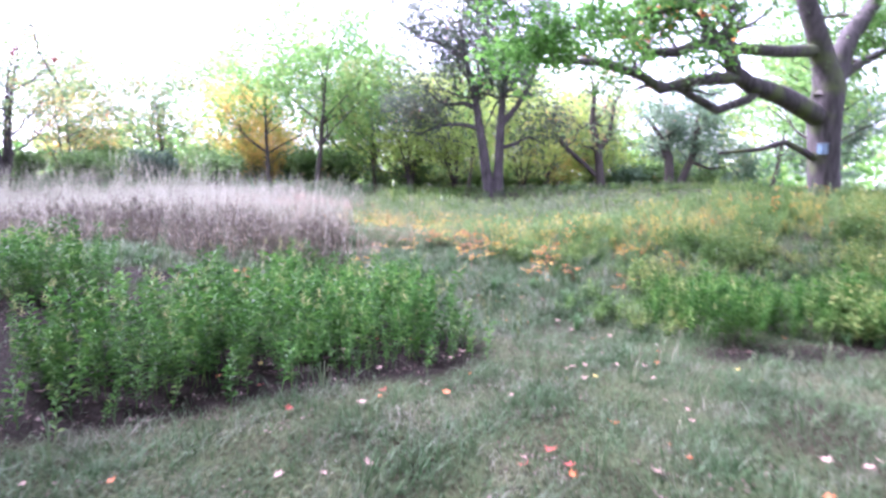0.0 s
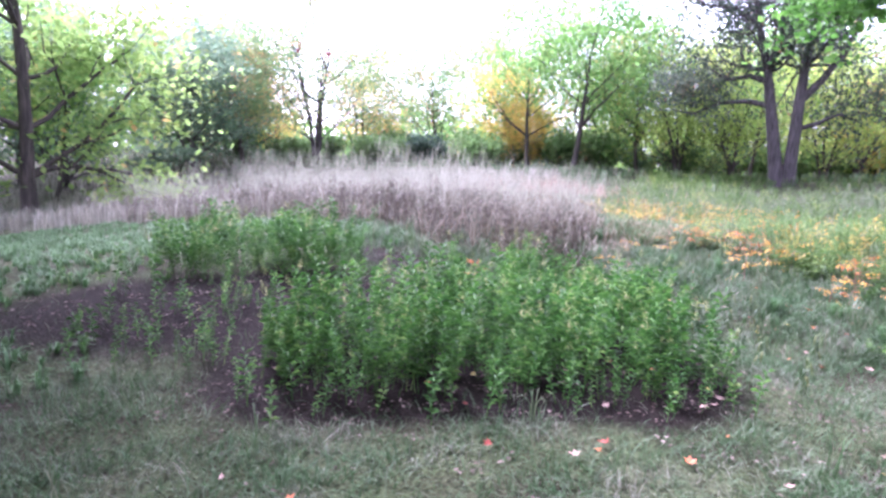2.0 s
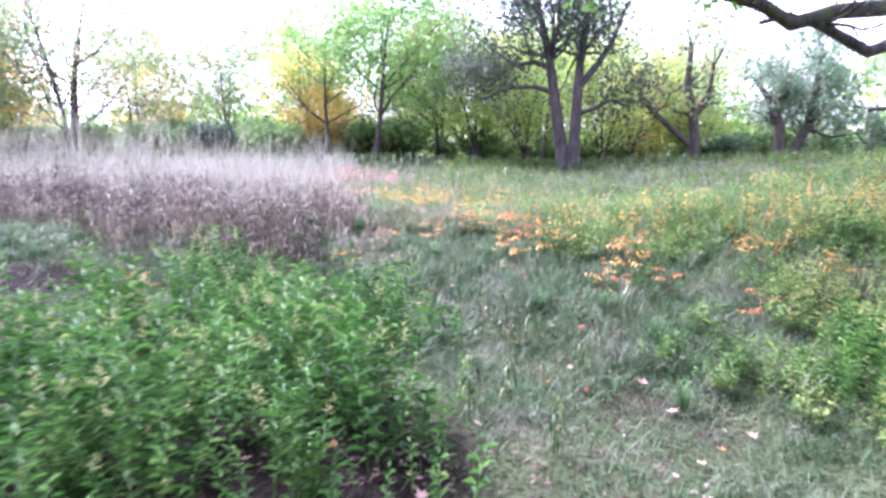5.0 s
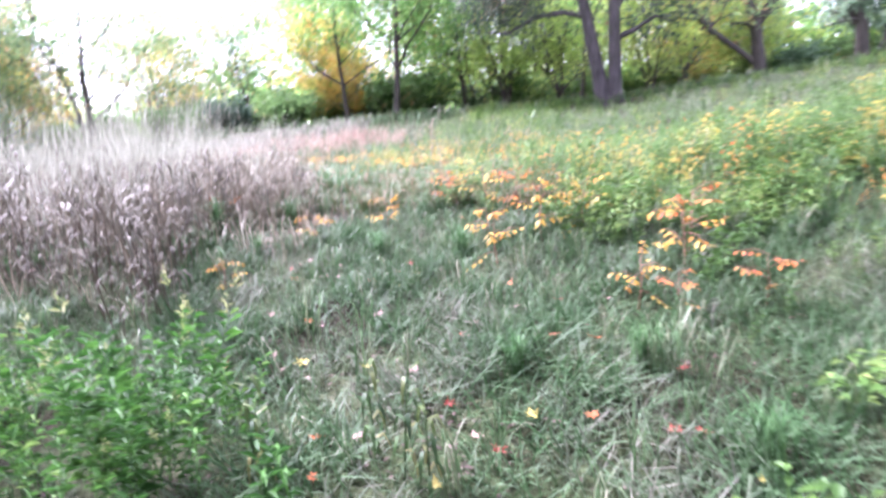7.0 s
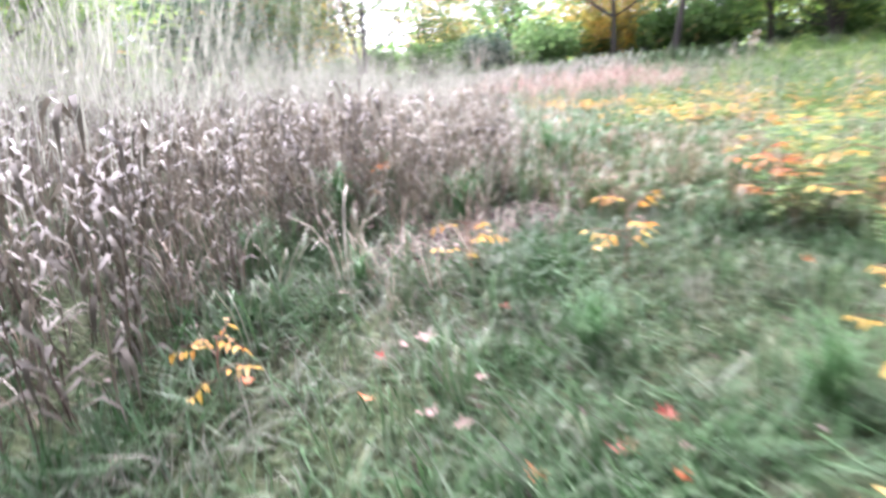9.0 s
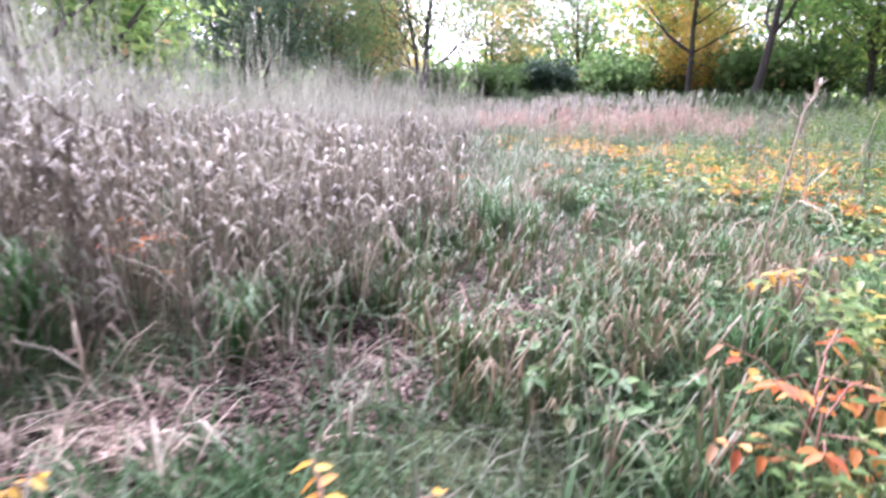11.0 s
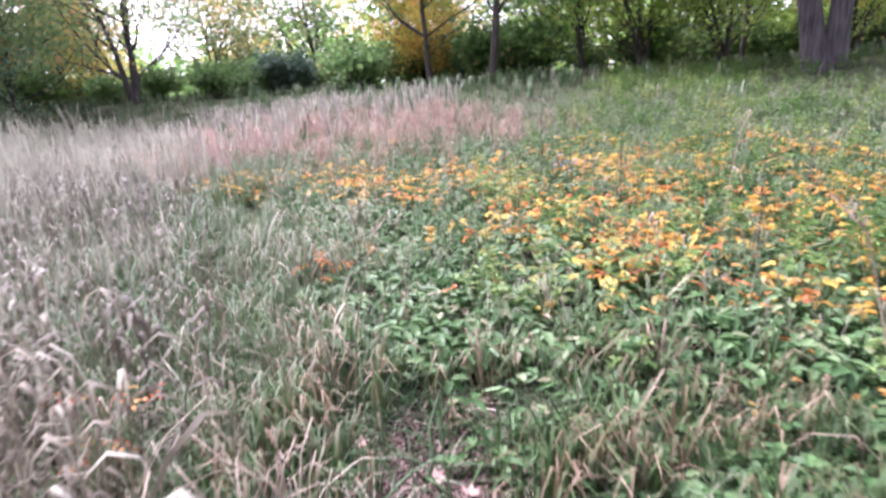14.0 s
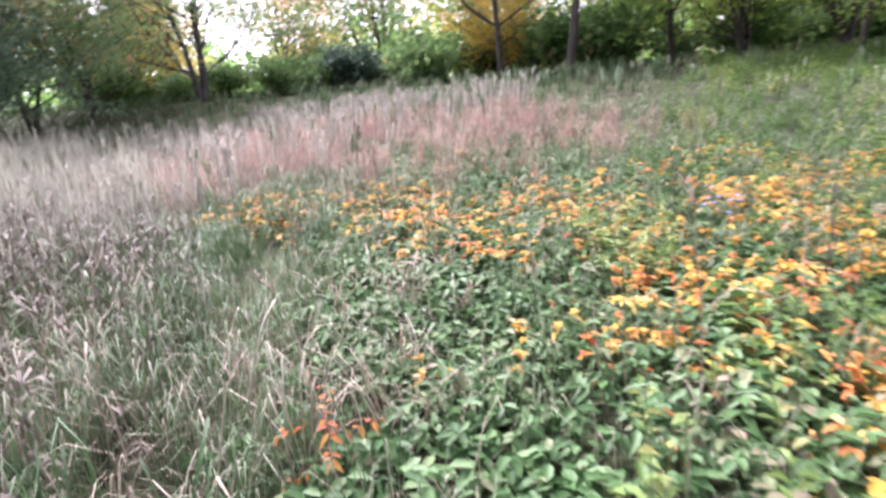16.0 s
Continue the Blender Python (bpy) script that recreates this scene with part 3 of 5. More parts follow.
strew("withered_plumes", fine, p[sel], hs[sel] * 1.32, M_PLUME, "hazy pale seed plumes above the withered stalks", "wild plant")
gt = scatter(6500, -10, -1.5, 13.5, 23, lambda x, y: np.clip(edge(.9 - np.abs(x - vine_edge(y) + .7), 1.0) * .6 + .45 * in_dry(x, y), 0, 1) * (.12 + .5 * Sv((y - 15) / 2)))
strew("edge_grass", [tuft(10, .42, .007, .30, s + 320, 3) for s in range(4)], gt, rng.uniform(.6, 1.3, len(gt)), M_GRASS_TALL, "grey-green arching grass where the withered stand ends", "grass")
tw = scatter(1900, -9, 2.5, 9, 20, lambda x, y: (1 - .9 * in_soil(x, y)) * np.clip(in_dry(x, y) * .4 + edge(.7 - np.abs(x - trail(y) + .9), .5) * edge(y - 12, 1) * .7, 0, 1))
strew("arching_straw", [tuft(7, .36, .008, .46, s + 300) for s in range(4)], tw, rng.uniform(.6, 1.3, len(tw)), M_STRAW, "bleached arching grass blades beside the way", "grass")

def curled(seed):
    """Long narrow leaves that rise from a thin stalk, arch over and hang."""
    r = np.random.default_rng(seed)
    t = Tpl()
    up = np.array([0, 0, 1.0])
    t.strip([up * 0, up * .4, up * .78], [.006, .005, 0], (1, 0, 0))
    for i in range(4):
        a = r.uniform(0, 6.28)
        d = np.array([np.cos(a), np.sin(a), 0])
        o, k = up * r.uniform(.3, .72), r.uniform(.7, 1.25)
        t.strip([o, o + (d * .03 + up * .09) * k, o + (d * .08 + up * .13) * k, o + (d * .14 + up * .10) * k, o + (d * .18 - up * .02) * k], [.006, .012, .015, .011, 0], (-d[1], d[0], .25))
    return t.arrays()


cb = scatter(5200, -6.5, -1.2, 11.5, 15.8, lambda x, y: in_dry(x, y) * np.clip(1.1 - np.maximum(trail(y) - x - .8, 0) / 3.0, .1, 1))
cb = cb[:620]
strew("curled_blades", [curled(s + 440) for s in range(6)], cb, rng.uniform(.6, 1.15, len(cb)), M_CURL, "tall withered grass blades, pale and curled over at the tips", "grass")
red = [tuft(20, .52, .0065, .30, s + 150, 3) for s in range(4)]
p = scatter(3600, -20, 2, 19, 32, lambda x, y: edge(1 - np.hypot((x + 11.8) / 7.6, (y - 25.5) / 4.6) ** 2, 1.0))
strew("red_bunch_grass", red, p, rng.uniform(.7, 1.15, len(p)), M_REDGRASS, "band of reddish-brown bunch grass across the meadow", "grass")

vg = scatter(2600, -9, 3, 14.5, 25, lambda x, y: in_vine(x, y) * .6)
strew("fine_tall_grass", [tuft(6, .50, .005, .22, s + 340, 3) for s in range(4)], vg, rng.uniform(.5, 1.2, len(vg)), M_GRASS_TALL, "thin grass stems standing through the ground cover", "grass")
vine = [groundleaf(6, .17, .075, .040, s + 170) for s in range(6)]
p = scatter(15000, -9, 4, 13.5, 26, lambda x, y: in_vine(x, y) * (.5 + .5 * patchy(x, y, 1.2, 6)))
strew("ground_cover", vine, p, rng.uniform(.6, 1.35, len(p)), M_VINE, "low broad-leaved ground cover, dull green", "wild plant", tilt=.35)


def yellow_zone(x, y):
    a = in_vine(x, y) * (patchy(x, y, .8, 9) > .40) * np.clip((x - trail(y)) / 1.6 - .1, .08, 1) * 1.2
    b = edge(1 - np.hypot((x + 3.5) / 4.5, (y - 21.3) / 1.2) ** 2, .6) * .5
    c = edge(1 - np.hypot((x + 1.3) / 1.7, (y - 19.6) / 1.7), .5) * .9
    return np.clip(a * .75 + b + c, 0, 1) * (.12 + .88 * (patchy(x, y, 2.6, 4) > .52))


p = scatter(13000, -9, 6, 16.5, 24.5, lambda x, y: yellow_zone(x, y) * (.12 + .88 * Sv((y - 17.6) / 1.2)))
half = rng.uniform(0, 1, len(p)) < .5
strew("yellow_ground_cover", [groundleaf(4, .23, .058, .032, s + 190) for s in range(5)], p[half], rng.uniform(.7, 1.3, half.sum()), M_YELLOW, "yellow autumn leaves of the low ground cover", "wild plant", tilt=.5)
strew("orange_ground_cover", [groundleaf(4, .23, .054, .030, s + 195) for s in range(5)], p[~half], rng.uniform(.6, 1.2, (~half).sum()), M_ORANGE, "orange and rust autumn leaves of the low ground cover", "wild plant", tilt=.5)
# yellow-leaved thicket along the foot of the slope
def in_thicket(x, y):
    near = 13.2 - .12 * (x - 1) + .3 * np.sin(x * 2.6)
    return edge(x - np.interp(y, [12, 14, 16, 18, 22], [.7, -.3, -.5, .2, .9]), .5) * edge(y - near, .8) * edge(18.5 + .25 * x - y, 2.5) * edge(10 - x, 4) * (.4 + .6 * (patchy(x, y, 1.9, 3) > .46))


p = scatter(3300, -2, 12, 11.5, 21, in_thicket)
hs2 = rng.uniform(.45, 1.15, len(p)) * (.6 + .6 * patchy(p[:, 0], p[:, 1], 1.7, 8)) * (.55 + .45 * Sv((p[:, 0] + 1) / 1.6)) * (.65 + .35 * Sv((p[:, 1] - 13) / 1.5))
front = rng.uniform(0, 1, len(p)) < .25 + .5 * edge(15.3 - p[:, 1], 1.5)
warm = front & (patchy(p[:, 0], p[:, 1], 3.1, 11) > .62)
strew("thicket", [bushlet(.68, 6, 9, .075, .044, s + 220) for s in range(5)], p, hs2, M_THICKET, "green thicket at the slope's foot", "wild plant")
y_sel = front & ~warm & (rng.uniform(0, 1, len(p)) < .6)
strew("thicket_leaves", [bushlet(.74, 4, 8, .066, .040, s + 210) for s in range(4)], p[y_sel], hs2[y_sel] * 1.02, M_YELLOW_LEMON, "yellowing leaves of the thicket at the slope's foot", "wild plant")
o_sel = warm & (rng.uniform(0, 1, len(p)) < .6)
strew("thicket_orange_leaves", [bushlet(.74, 5, 8, .060, .036, s + 215) for s in range(3)], p[o_sel], hs2[o_sel] * 1.02, M_ORANGE, "orange leaves among the thicket at the slope's foot", "wild plant")
tg = scatter(1400, .3, 8, 12.6, 18, in_thicket)
strew("thicket_grass", [tuft(7, .55, .006, .3, s + 360, 3) for s in range(4)], tg[:320], rng.uniform(.6, 1.25, len(tg[:320])), M_GRASS_TALL, "tall green grass stems rising through the thicket", "grass")
seedy = scatter(3200, -7, 9, 20.5, 31, lambda x, y: (.35 + .65 * patchy(x, y, 1.1, 2)) * edge(x + 8 - .1 * (y - 20), 3))
strew("seedy_herbs", [dead_leaves(.62, 9, s + 420) for s in range(4)], seedy, rng.uniform(.45, .9, len(seedy)), M_SEEDY, "grey seedy herbs gone over, at the back of the meadow", "wild plant")
# trodden grass between the way and the ground cover
sg = scatter(2300, -3.6, 1.2, 13.6, 18.0, lambda x, y: (1 - in_vine(x, y)) * (1 - in_soil(x, y)) * edge(x - trail(y) + .9, .5) * (.3 + .7 * patchy(x, y, 2.1, 3)))
strew("wayside_grass", [tuft(9, .26, .009, .24, s + 380, 3) for s in range(5)], sg, rng.uniform(.6, 1.35, len(sg)), M_WAYSIDE, "arching wayside grass, green mixed with straw and rust", "grass")
wl = scatter(1500, -4, 1.5, 13.8, 17.8, lambda x, y: edge(x - trail(y) - .15, .4) * (1 - in_soil(x, y)) * (patchy(x, y, 2.7, 7) > .45))
strew("wayside_herbs", [groundleaf(5, .13, .065, .034, s + 400) for s in range(4)], wl[:420], rng.uniform(.6, 1.3, len(wl[:420])), M_VINE, "low leafy herbs in the grass beside the trodden way", "wild plant")

litter = []
for s in range(5):
    r = np.random.default_rng(s + 230)
    t = Tpl()
    for i in range(5):
        a = r.uniform(0, 6.28)
        way = np.array([np.cos(a), np.sin(a), r.uniform(-.05, .3)])
        t.leaf(np.r_[r.normal(0, .05, 2), .012 + r.uniform(0, .02)], way / np.linalg.norm(way), (0, 0, 1), r.uniform(.03, .06), r.uniform(.015, .03), .1)
    litter.append(t.arrays())
p = scatter(9000, -8, 6, 1, 19, lambda x, y: np.clip(in_soil(x, y) * .4 + .12 + .35 * edge(.35 - np.abs(x - trail(y)), .4), 0, 1))
p = p[:3800]
q = scatter(22000, -4, 0, 11.5, 17.3, lambda x, y: np.maximum.reduce([edge(capsule(x, y, -1.75, 13.5, -1.95, 15.0, .38), .5), edge(capsule(x, y, -2.05, 15.0, -2.5, 16.5, .36), .5), edge(capsule(x, y, -1.95, 12.6, -1.75, 14.4, .34), .5)]))
strew("trail_thatch", litter, q, rng.uniform(.25, .7, len(q)), M_THATCH, "pinkish-brown thatch and leaf scraps on the bare trodden way", "leaves", tilt=.3)
lying = q[::34]
strew("lying_straw", [tuft(6, .07, .006, .36, s + 430, 3) for s in range(4)], lying, rng.uniform(.6, 1.3, len(lying)), M_STRAW, "dry grass blades lying across the bare trodden way", "grass")
strew("leaf_litter", litter, p, rng.uniform(.6, 1.2, len(p)), M_LITTER, "brown leaf litter and thatch scraps", "leaves")

# ---------------- trees ----------------
def part(name, bm_or_mesh, material, parent, label=""):
    if isinstance(bm_or_mesh, bmesh.types.BMesh):
        me = bpy.data.meshes.new(name)
        bm_or_mesh.to_mesh(me)
        bm_or_mesh.free()
        me.materials.append(material)
    else:
        me = bm_or_mesh
    ob = new(name, me)
    ob.parent = parent
    if label:
        tagged(ob, label)
    return ob


def tubes(name, limbs, mat, sides=7):
    """Limbs: lists of (point, radius); each becomes a tapering tube."""
    V, F, SZ, off = [], [], [], 0
    for limb in limbs:
        pts = np.array([q[0] for q in limb], float)
        rad = np.array([q[1] for q in limb], float)
        d = np.gradient(pts, axis=0)
        d /= np.linalg.norm(d, axis=1)[:, None] + 1e-9
        ref = np.array([0.0, 0.0, 1.0]) if abs(d[0][2]) < .8 else np.array([1.0, 0.0, 0.0])
        ring = []
        ns = sides if rad[0] > .04 else 3
        for i in range(len(pts)):
            u = np.cross(d[i], ref)
            u /= np.linalg.norm(u) + 1e-9
            w = np.cross(d[i], u)
            a = np.arange(ns) / ns * 2 * np.pi
            wob = 1 + .08 * np.sin(3 * a + i)
            ring.append(pts[i] + (np.cos(a) * wob)[:, None] * u * rad[i] + (np.sin(a) * wob)[:, None] * w * rad[i])
        V.append(np.concatenate(ring))
        for i in range(len(pts) - 1):
            for j in range(ns):
                a0, b0 = off + i * ns + j, off + i * ns + (j + 1) % ns
                F += [a0, b0, b0 + ns, a0 + ns]
                SZ.append(4)
        F += list(range(off + (len(pts) - 1) * ns, off + len(pts) * ns))
        SZ.append(ns)
        off += len(pts) * ns
    me = mesh_from(name, np.concatenate(V), F, SZ, mat)
    me.polygons.foreach_set("use_smooth", np.ones(len(SZ), bool))
    return me


def grow(r, start, way, length, radius, depth, out, tips, kink=.25, upward=.12, spread=.75, kids=3):
    """A limb that wanders, and its branches."""
    n = 5 if depth > 0 else 3
    pt, d = np.array(start, float), np.array(way, float)
    d /= np.linalg.norm(d)
    limb = [(pt.copy(), radius)]
    for i in range(1, n + 1):
        d = d + r.normal(0, kink, 3) * .6 + np.array([0, 0, upward])
        d /= np.linalg.norm(d)
        pt = pt + d * length / n
        rr = radius * (1 - .62 * i / n)
        limb.append((pt.copy(), max(rr, .006)))
        if depth > 0 and i >= 2:
            for _ in range(kids - 1 if i < n else kids):
                side = r.normal(0, 1, 3)
                side -= side @ d * d
                side /= np.linalg.norm(side)
                way2 = d * (1 - spread * .5) + side * spread
                grow(r, pt, way2, length * r.uniform(.45, .7), rr * .6, depth - 1, out, tips, kink, upward, spread, kids)
        if depth == 0:
            tips.append(pt.copy())
    out.append(limb)


def leaf_cloud(name, centres, n, size, spread, mat, r, flat=.6):
    """n small leaves and leaf sprays about the centres."""
    c = np.asarray(centres)[r.integers(0, len(centres), n)]
    c = c + r.normal(0, 1, (n, 3)) * spread * np.array([1, 1, flat])
    nrm = r.normal(0, 1, (n, 3)) + np.array([0, 0, 1.1])
    nrm /= np.linalg.norm(nrm, axis=1)[:, None]
    u = np.cross(nrm, r.normal(0, 1, (n, 3)))
    u /= np.linalg.norm(u, axis=1)[:, None]
    w = np.cross(nrm, u)
    s = (size * r.uniform(.55, 1.3, n))[:, None]
    k = r.uniform(.4, .75, (n, 1))
    q = np.stack([c - u * s, c + w * s * k + u * s * .1, c + u * s - nrm * s * .3, c - w * s * k - u * s * .05], 1)
    return mesh_from(name, q.reshape(-1, 3), np.arange(4 * n), np.full(n, 4), mat)


def tree(name, seed, h, trunk_r, crown_mat, bark, label, stems=1, crown_h=.7, crown_r=.42, leaves=5000, leaf=.14, first=.22, lean=0.0, spread=.06):
    """A broad-leaved tree at the origin: trunk and limbs, crown of small leaves in uneven tiers."""
    r = np.random.default_rng(seed)
    base = tagged(new(name), label, "tree", name.replace("_", " ") + " row")
    limbs, trunks, tips = [], [], []
    for s in range(stems):
        a = r.uniform(0, 6.28)
        d = np.array([np.cos(a), np.sin(a), 0]) * (.22 if stems > 1 else .04) + np.array([lean, 0, 1])
        pt = np.array([np.cos(a), np.sin(a), 0]) * trunk_r * (.9 if stems > 1 else 0) + np.array([0, 0, -.15])
        tr = [(pt.copy(), trunk_r * 1.35), (pt + d * .25, trunk_r * 1.05)]
        n = 7
        for i in range(1, n + 1):
            d = d + r.normal(0, .07, 3)
            d /= np.linalg.norm(d)
            pt = pt + d * h * .92 / n
            rr = trunk_r * (1 - .85 * i / n)
            tr.append((pt.copy(), rr))
            if i / n > first:
                for _ in range(3 if stems == 1 else 2):
                    b = r.uniform(0, 6.28)
                    reach = h * crown_r * (1.15 - .75 * abs(i / n - .45)) * r.uniform(.6, 1.1)
                    grow(r, pt, (np.cos(b), np.sin(b), .45), reach, rr * .5, 1, limbs, tips, kink=.3, kids=2)
        tips.append(pt.copy())
        trunks.append(tr)
    part("trunk", tubes("trunk", trunks, bark, 9), bark, base)
    tagged(part("branchwork", tubes("branchwork", limbs, bark, 5), bark, base), kind="stuff")
    part("crown", leaf_cloud("crown", tips, leaves, leaf, h * spread, crown_mat, r, .45), crown_mat, base)
    return base


def put(ob, x, y, turn=0.0, size=1.0, lean=0.0, dz=-.05):
    ob.matrix_basis = pose(x, y, H(x, y) + dz, lean, 0, turn) @ Matrix.Diagonal((size, size, size, 1))
    return ob

V_GREEN = tree("maple_tree", 11, 10, .17, C_MAPLE, BARK_DARK, "slender maple in fresh green leaf at the meadow's edge", leaves=8500, leaf=.125, spread=.07)
V_YG = tree("young_maple_tree", 12, 8.5, .12, C_YELLOWGREEN, BARK_DARK, "young maple turning yellow-green, several thin stems", stems=3, leaves=7000, leaf=.125, first=.14, spread=.075)
V_TURN = tree("turning_maple_tree", 13, 9.5, .16, C_TURN, BARK_DARK, "maple with green leaves turning orange", stems=2, leaves=13000, leaf=.13, first=.14, spread=.085, crown_r=.58)
V_GREY = tree("ash_tree", 14, 9, .25, C_GREY, BARK_GREY, "broad grey-green tree with a few rusty leaves", leaves=13000, leaf=.15, first=.08, crown_r=.55)
V_ORANGE = tree("orange_maple_tree", 15, 6.5, .1, C_ORANGE, BARK_DARK, "small maple in yellow and orange autumn leaf", stems=2, leaves=6500, leaf=.11, first=.1, spread=.095)
V_BARE = tree("thin_tree", 16, 11, .16, C_TURN, BARK_GREY, "half-bare tree, open crown with orange leaves", stems=3, leaves=9500, leaf=.13, first=.14, spread=.085, crown_r=.58)
put(V_GREEN, -9.6, 43, 20, 1.3)
put(V_YG, -2.5, 45, 0, 1.0)
put(V_TURN, -26.6, 54.5, 40, 1.1)
put(V_GREY, -34, 31, 0, .9)
put(V_ORANGE, -16.7, 51, 0, 1.2)
put(V_BARE, -32.5, 42.4, 60, 1.15)


def again(ob, x, y, turn, size):
    c = copy_thing(ob, Matrix())
    c.matrix_basis = pose(x, y, H(x, y) - .05, 0, 0, turn) @ Matrix.Diagonal((size, size, size, 1))
    return c


for ob, rows in ((V_GREEN, ((-14, 46, 90, 1.1), (-5.6, 47, 200, .95), (-47, 26, 130, 1.15), (2.2, 50, 10, 1.0), (27, 47, 300, 1.1), (-21, 60, 70, 1.2), (18, 27, 30, .9), (7, 62, 50, 1.3))),
                 (V_YG, ((1.0, 44, 100, .9), (-6, 52, 30, 1.0), (6.5, 47, 140, .9), (9, 52, 260, 1.0), (15, 56, 80, .9), (-1, 56, 300, 1.2), (3, 60, 20, 1.2))),
                 (V_TURN, ((-37, 38, 60, .9), (-34, 52, 80, 1.0), (-40, 36, 0, 1.0), (17, 62, 0, 1.0), (-11, 58, 30, 1.2), (-45, 44, 10, 1.1))),
                 (V_GREY, ((-40, 25, 90, 1.0), (-42, 33, 200, .9), (-50, 22, 60, 1.1), (26, 58, 0, .9), (34, 52, 100, .9), (-52, 52, 140, 1.0))),
                 (V_ORANGE, ((10, 56, 60, 1.0), (12, 60, 90, 1.1), (-15, 49, 90, .75), (-37, 60, 20, 1.3), (-44, 50, 70, 1.1)))):
    for x, y, a, s in rows:
        again(ob, x, y, a, s)

# low dark shrubs under the tree line
shrub = tagged(new("shrub"), "rounded grey-green shrub in front of the trees", "shrub")
r = np.random.default_rng(31)
limbs, tips = [], []
for i in range(9):
    a = i * .7
    grow(r, (0, 0, 0), (np.cos(a), np.sin(a), 1.1), 1.2, .03, 1, limbs, tips, kids=2)
tagged(part("branchwork", tubes("branchwork", limbs, BARK_DARK, 4), BARK_DARK, shrub), kind="stuff")
part("crown", leaf_cloud("crown", tips, 1300, .12, .2, C_GREY, r, .8), C_GREY, shrub)
put(shrub, -24.5, 46, 0, 1.5)
dark = tagged(new("dark_shrub"), "dense dark blue-green shrub before the trees", "shrub")
limbs, tips = [], []
for i in range(10):
    grow(r, (0, 0, 0), (np.cos(i * .63), np.sin(i * .63), 1.3), 1.3, .03, 1, limbs, tips, kids=2)
tagged(part("branchwork", tubes("branchwork", limbs, BARK_DARK, 4), BARK_DARK, dark), kind="stuff")
part("crown", leaf_cloud("crown", tips, 2600, .10, .2, C_DARK, r, .8), C_DARK, dark)
put(dark, -22.6, 44.5, 0, 1.3)
undergrowth = copy_thing(shrub, Matrix())
undergrowth["label"] = "leafy undergrowth bush, fresh green, between the tree trunks"
for o in undergrowth.children:
    if o.name.startswith("crown"):
        o.data = o.data.copy()
        o.data.materials[0] = C_UNDER
put(undergrowth, -31.5, 53, 0, 1.9)
for i in range(46):
    t = i / 46
    x, y = -62 + 92 * t + r.uniform(-1.5, 1.5), 54 + 5 * math.sin(t * 9) + r.uniform(-4, 6)
    again(shrub if i % 4 == 0 else undergrowth, x, y, r.uniform(0, 360), r.uniform(1.2, 2.1))

for i in range(15):
    x, y = -50 + 2.4 * i + r.uniform(-.8, .8), 46 + 3 * math.sin(i * 1.7)
    again(undergrowth, x, y, r.uniform(0, 360), r.uniform(1.0, 1.7))

# backdrop woods
p = []
for i in range(2600):
    a = r.uniform(-70, 60)
    d = r.uniform(68, 100)
    x, y = -d * math.sin(math.radians(a)), d * math.cos(math.radians(a))
    p.append((x, y, H(x, y) + r.uniform(0, 6) * (1 + .35 * math.sin(a * .3))))
woods = new("far_woods", leaf_cloud("far_woods", p, 30000, .5, 1.1, C_MAPLE, r, .8))
tagged(woods, "distant woods in light green leaf", "woods", kind="stuff")

p = []
for i in range(1500):
    x, y = r.uniform(-24, 34), r.uniform(58, 66)
    top = 9.5 + 2.5 * math.sin(x * .45) + 1.6 * math.sin(x * 1.3 + y * .2)
    p.append((x, y, H(x, y) + r.uniform(.4, 1) * r.uniform(.2, 1) * top))
grove = new("maple_grove", leaf_cloud("maple_grove", p, 12000, .26, 1.0, C_GROVE, r, .5))
tagged(grove, "maple grove behind the meadow in yellow-green leaf", "woods", kind="stuff")

# double-stemmed oak
r = np.random.default_rng(41)
oak2 = tagged(new("double_oak_tree"), "old oak with two grey stems joined at the foot", "tree")
A = [((-.22, 0, -.3), .62), ((-.30, 0, .5), .46), ((-.60, 0, 2.0), .38), ((-1.05, .1, 4.2), .33), ((-1.5, .2, 6.2), .27), ((-2.3, .2, 8.6), .2), ((-2.9, 0, 11), .1)]
B = [((.36, 0, -.3), .56), ((.38, 0, .5), .42), ((.42, 0, 2.2), .36), ((.45, -.1, 4.4), .32), ((.5, 0, 6.4), .25), ((.9, .2, 9), .17), ((1.2, .3, 11.5), .09)]
arms = [[((-1.1, .1, 4.3), .17), ((-2.4, 0, 4.6), .13), ((-4.0, -.2, 4.5), .1), ((-5.6, -.3, 3.9), .06), ((-7, -.2, 4.1), .03)],
        [((-1.3, .1, 5.6), .18), ((-2.5, .3, 6.0), .14), ((-3.8, .2, 5.8), .1), ((-5.2, .2, 6.6), .05)],
        [((.5, -.1, 4.6), .24), ((1.5, -.3, 5.7), .2), ((2.4, -.4, 7.0), .16), ((3.1, -.4, 8.8), .09), ((4.2, -.4, 10), .04)],
        [((.45, -.1, 3.1), .15), ((1.5, -.3, 3.4), .12), ((2.5, -.3, 3.9), .08), ((3.6, -.2, 3.6), .04)],
        [((-1.5, .2, 6.4), .2), ((-1.0, .2, 8), .16), ((-1.1, .2, 10), .1), ((-.6, 0, 12), .05)],
        [((-2.3, .2, 8.6), .14), ((-3.8, 0, 9.6), .1), ((-5.6, -.3, 9.8), .07), ((-7.2, -.2, 10.8), .03)]]
part("trunk", tubes("trunk", [A, B], BARK_GREY, 12), BARK_GREY, oak2)
limbs, tips = [], []
